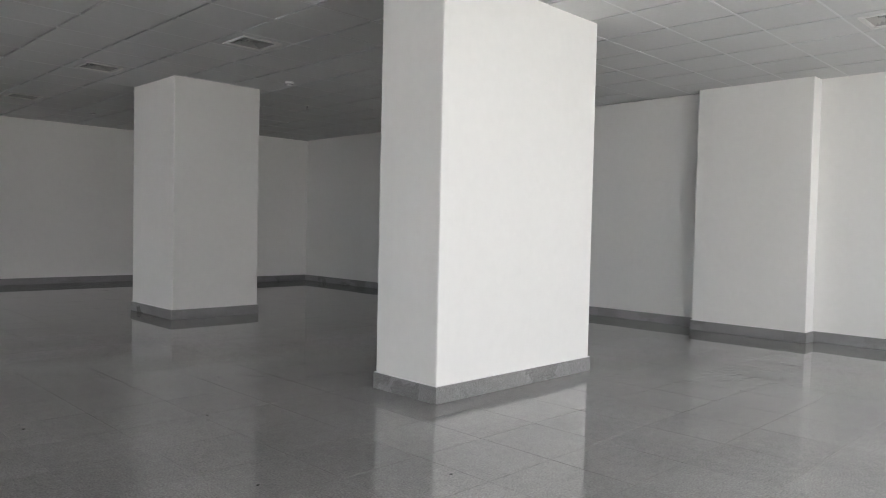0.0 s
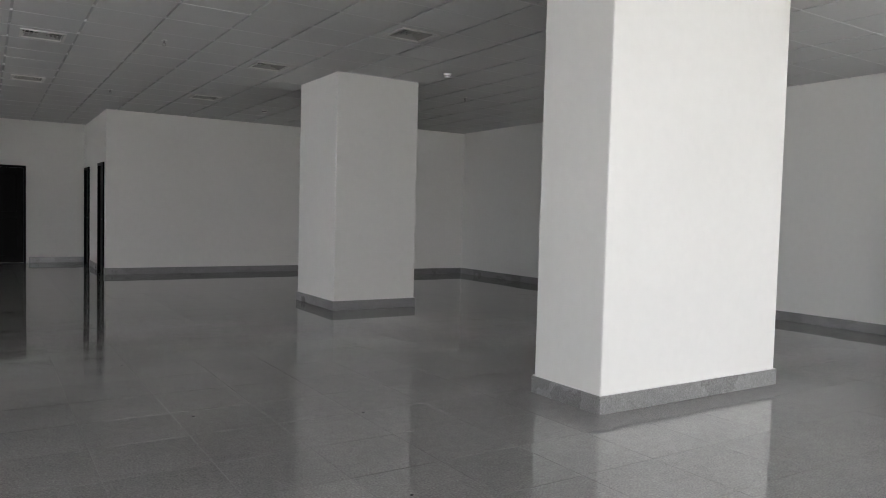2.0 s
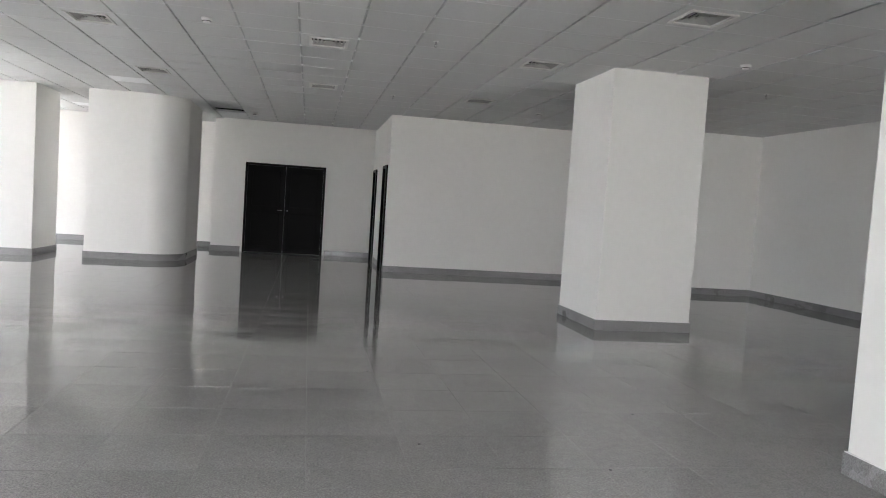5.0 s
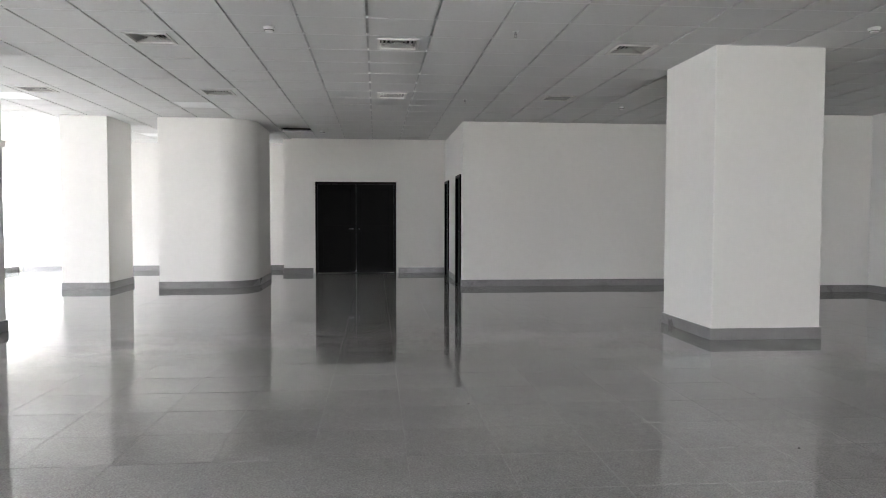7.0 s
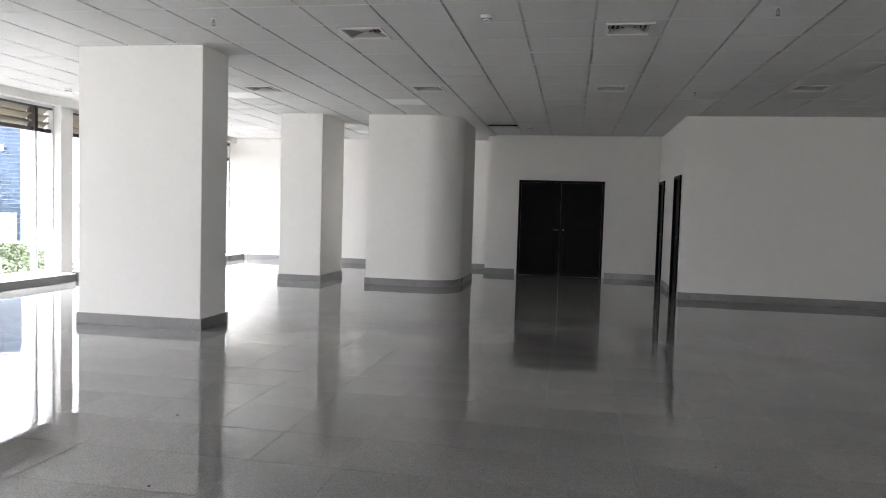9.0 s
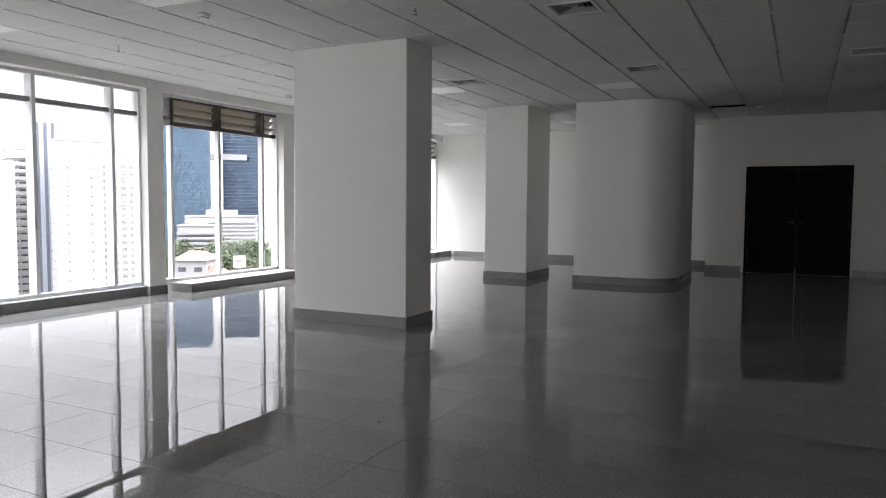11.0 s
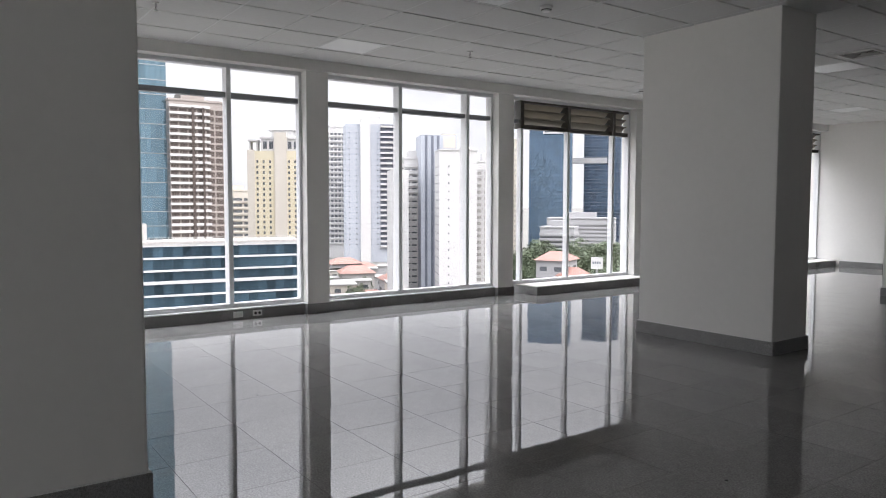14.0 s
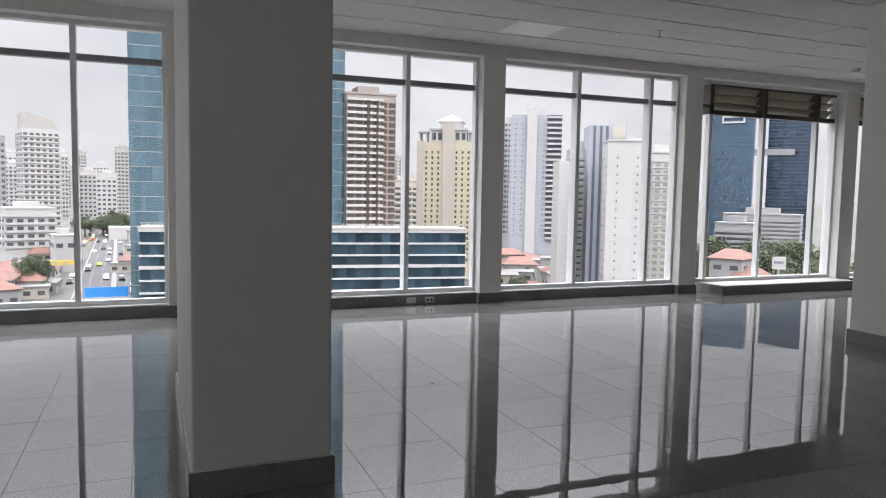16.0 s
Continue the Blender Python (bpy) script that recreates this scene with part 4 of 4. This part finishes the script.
# low houses between the towers
def house(x, y, w, d, h, red, rz, wall=None):
    t = thing("low_house", "low pale house with a %s roof" % ("red hipped" if red else "flat grey"), "house", (x, y, GZ), rz, group="low houses")
    part("wall", boxes((-d / 2, d / 2, -w / 2, w / 2, 0, h)), wall or r.choice((MID_F, CREAM_F, GREY_F)), t)
    if red:
        b = bmesh.new()
        e = 0.7
        lo = [b.verts.new(q) for q in ((-d / 2 - e, -w / 2 - e, h), (d / 2 + e, -w / 2 - e, h), (d / 2 + e, w / 2 + e, h), (-d / 2 - e, w / 2 + e, h))]
        k0, k1 = b.verts.new((0, -w / 4, h + 2.2)), b.verts.new((0, w / 4, h + 2.2))
        b.faces.new(lo)
        b.faces.new((lo[0], lo[1], k0))
        b.faces.new((lo[2], lo[3], k1))
        b.faces.new((lo[1], lo[2], k1, k0))
        b.faces.new((lo[3], lo[0], k0, k1))
        part("roof", b, ROOF_RED, t, "red roof")
    else:
        part("roof", boxes((-d / 2 - 0.3, d / 2 + 0.3, -w / 2 - 0.3, w / 2 + 0.3, h, h + 0.4)), ROOF_GREY, t)
    b = bmesh.new()
    window_rows(b, w, d, 0, h, 3.0, max(2, int(w / 3)), max(1, int(d / 4)), 0.5, 0.4)
    part("windows", b, DARKWIN, t)["kind"] = "stuff"


def fan(px, dist):
    """A place seen from the windows by its bearing in degrees and its distance."""
    a = radians(px)
    return -1.4 + dist * math.cos(a), 3.3 + dist * math.sin(a)


for k in range(26):
    x, y = fan(r.uniform(146.5, 154.5), r.uniform(195, 300))
    house(x, y, r.uniform(7, 14), r.uniform(7, 12), r.choice((3.2, 3.4, 6.2, 8)), r.random() < 0.45, facing(x, y, r.uniform(-25, 25)))
for k in range(150):
    x, y = fan(r.uniform(-178.8, -175.2) if k % 2 else r.uniform(-173.5, -169.5), r.uniform(215, 520))
    if abs((Vector((x, y, GZ)) - A).dot(side)) > 22:
        house(x, y, r.uniform(7, 15), r.uniform(7, 12), r.choice((3.2, 4.5, 6.2)), r.random() < 0.35, facing(x, y, r.uniform(-20, 20)))
for k in range(24):
    x, y = fan(r.uniform(176.6, 181.5), r.uniform(260, 560))
    house(x, y, r.uniform(7, 15), r.uniform(7, 12), r.choice((3.2, 4.5, 6.2)), r.random() < 0.25, facing(x, y, r.uniform(-20, 20)))
x, y = fan(135.6, 200)
house(x, y, 8.2, 11, 16.0, True, facing(x, y, -18), GREY_F)
x, y = fan(134.3, 196)
house(x, y, 6, 8, 12.0, True, facing(x, y, -18), MID_F)


# trees
def tree(seed):
    q = random.Random(seed)
    t = thing("tree", "broad green tree between city buildings", "tree", group="city trees")
    b = bmesh.new()
    cyl(b, 0, 0, 1.6, 0.32, 3.2, 8, r2=0.2)
    for k in range(5):
        a = k * 1.26 + q.uniform(-0.3, 0.3)
        m = Matrix.Translation((math.cos(a) * 0.9, math.sin(a) * 0.9, 4.0)) @ Euler((0, radians(38), a)).to_matrix().to_4x4()
        bmesh.ops.create_cone(b, cap_ends=True, segments=6, radius1=0.15, radius2=0.05, depth=2.8, matrix=m)
    part("trunk", b, BARK, t)
    verts, faces = [], []
    centres = [(q.gauss(0, 1.6), q.gauss(0, 1.6), 5.2 + q.gauss(0, 0.9)) for _ in range(26)]
    for cx, cy, cz in centres:
        rad = q.uniform(0.7, 1.4)
        for _ in range(120):
            v = Vector((q.gauss(0, 1), q.gauss(0, 1), q.gauss(0, 1))).normalized() * rad * q.uniform(0.75, 1.1)
            p = Vector((cx, cy, cz)) + v * Vector((1, 1, 0.75)).length / 1.6
            u = Vector((q.gauss(0, 1), q.gauss(0, 1), q.gauss(0, 0.6))).normalized() * 0.17
            w = u.cross(v).normalized() * 0.13
            k = len(verts)
            verts += [p - u, p + w, p + u, p - w]
            faces.append((k, k + 1, k + 2, k + 3))
    me = bpy.data.meshes.new("crown")
    me.from_pydata(verts, [], faces)
    me.materials.append(LEAF)
    c = new("crown", me)
    c.parent = t
    return t


kinds = [tree(s) for s in (1, 2, 3)]
spots = []
for k in range(75):
    spots.append((*fan(r.uniform(128.5, 138.5), r.uniform(205, 250)), r.uniform(1.3, 2.3)))
for k in range(12):
    spots.append((*fan(r.uniform(128.5, 134.2), r.uniform(195, 205)), r.uniform(1.2, 1.8)))
for k in range(30):
    spots.append((*fan(r.uniform(-181.5, -175.5), r.uniform(480, 560)), r.uniform(1.2, 1.9)))
for k in range(9):
    spots.append((*fan(r.uniform(-172.8, -171.6), r.uniform(236, 262)), r.uniform(0.9, 1.3)))
for k in range(7):
    spots.append((*fan(r.uniform(147, 153), r.uniform(205, 280)), r.uniform(0.7, 1.1)))
for k, (x, y, s) in enumerate(spots):
    m = pose(x, y, GZ, 0, 0, r.uniform(0, 360))
    ob = kinds[k] if k < 3 else copy_thing(kinds[k % 3], m)
    ob.matrix_world = m @ Matrix.Diagonal((s, s, s, 1))


def billboard(name, label, x, y, z, w, h, material, bars):
    t = thing(name, label, "billboard", (x, y, GZ), facing(x, y), group="billboards")
    part("post", boxes((-0.3, 0.3, -0.3, 0.3, 0, z - GZ)), GREY_F, t)
    part("board", boxes((0.3, 0.6, -w / 2, w / 2, z - GZ - h, z - GZ)), material, t)
    part("stripe", boxes((0.6, 0.64, -w / 2, w / 2, z - GZ - h, z - GZ - h * 0.78)), WHITE_F, t, "white lower stripe")
    for k in range(bars):
        y0 = -w * 0.38 + k * w * 0.76 / bars
        part("bar", boxes((0.6, 0.64, y0, y0 + w * 0.5 / bars, z - GZ - h * 0.55, z - GZ - h * 0.35)), STRIPE if material == WHITE_F else WHITE_F, t)
    return t


billboard("billboard", "large blue billboard beside the avenue", -198.0, -7.4, -23.6, 10.0, 3.2, BLUE_SIGN, 0)
billboard("billboard", "white billboard with dark bars among trees", -129.7, 143.4, -12.6, 3.0, 3.0, WHITE_F, 4)
billboard("billboard", "red sign board by the street", -215.0, -33.2, -26.2, 7.0, 2.6, RED_SIGN, 3)
billboard("billboard", "yellow shop sign by the street", -262.0, -24.0, -22.6, 8.0, 1.8, YELLOW_SIGN, 2)

# white canopy in the garden below
canopy = thing("garden_canopy", "curved white canopy roof in the garden below", "canopy", (-46.3, 59.6, GZ), facing(-46.3, 59.6))
span = [(-4.5 + 9.0 * k / 16, 1.3 * math.sin(math.pi * k / 16)) for k in range(17)]
bm = bmesh.new()
rows = [[bm.verts.new((xx, yy, 22.6 + zz + dz)) for yy, zz in span] for xx, dz in ((-3, 0), (3, 0), (3, 0.25), (-3, 0.25))]
for k in range(4):
    for i in range(16):
        bm.faces.new((rows[k][i], rows[k][i + 1], rows[(k + 1) % 4][i + 1], rows[(k + 1) % 4][i]))
for e in (0, 16):
    bm.faces.new([rows[k][e] for k in range(4)])
part("shell", bm, WHITE_F, canopy, "white curved shell")
for sx in (-2.5, 2.5):
    for sy in (-4.2, 4.2):
        bm = bmesh.new()
        cyl(bm, sx, sy, 11.35, 0.15, 22.7, 10)
        part("post", bm, GREY_F, canopy)
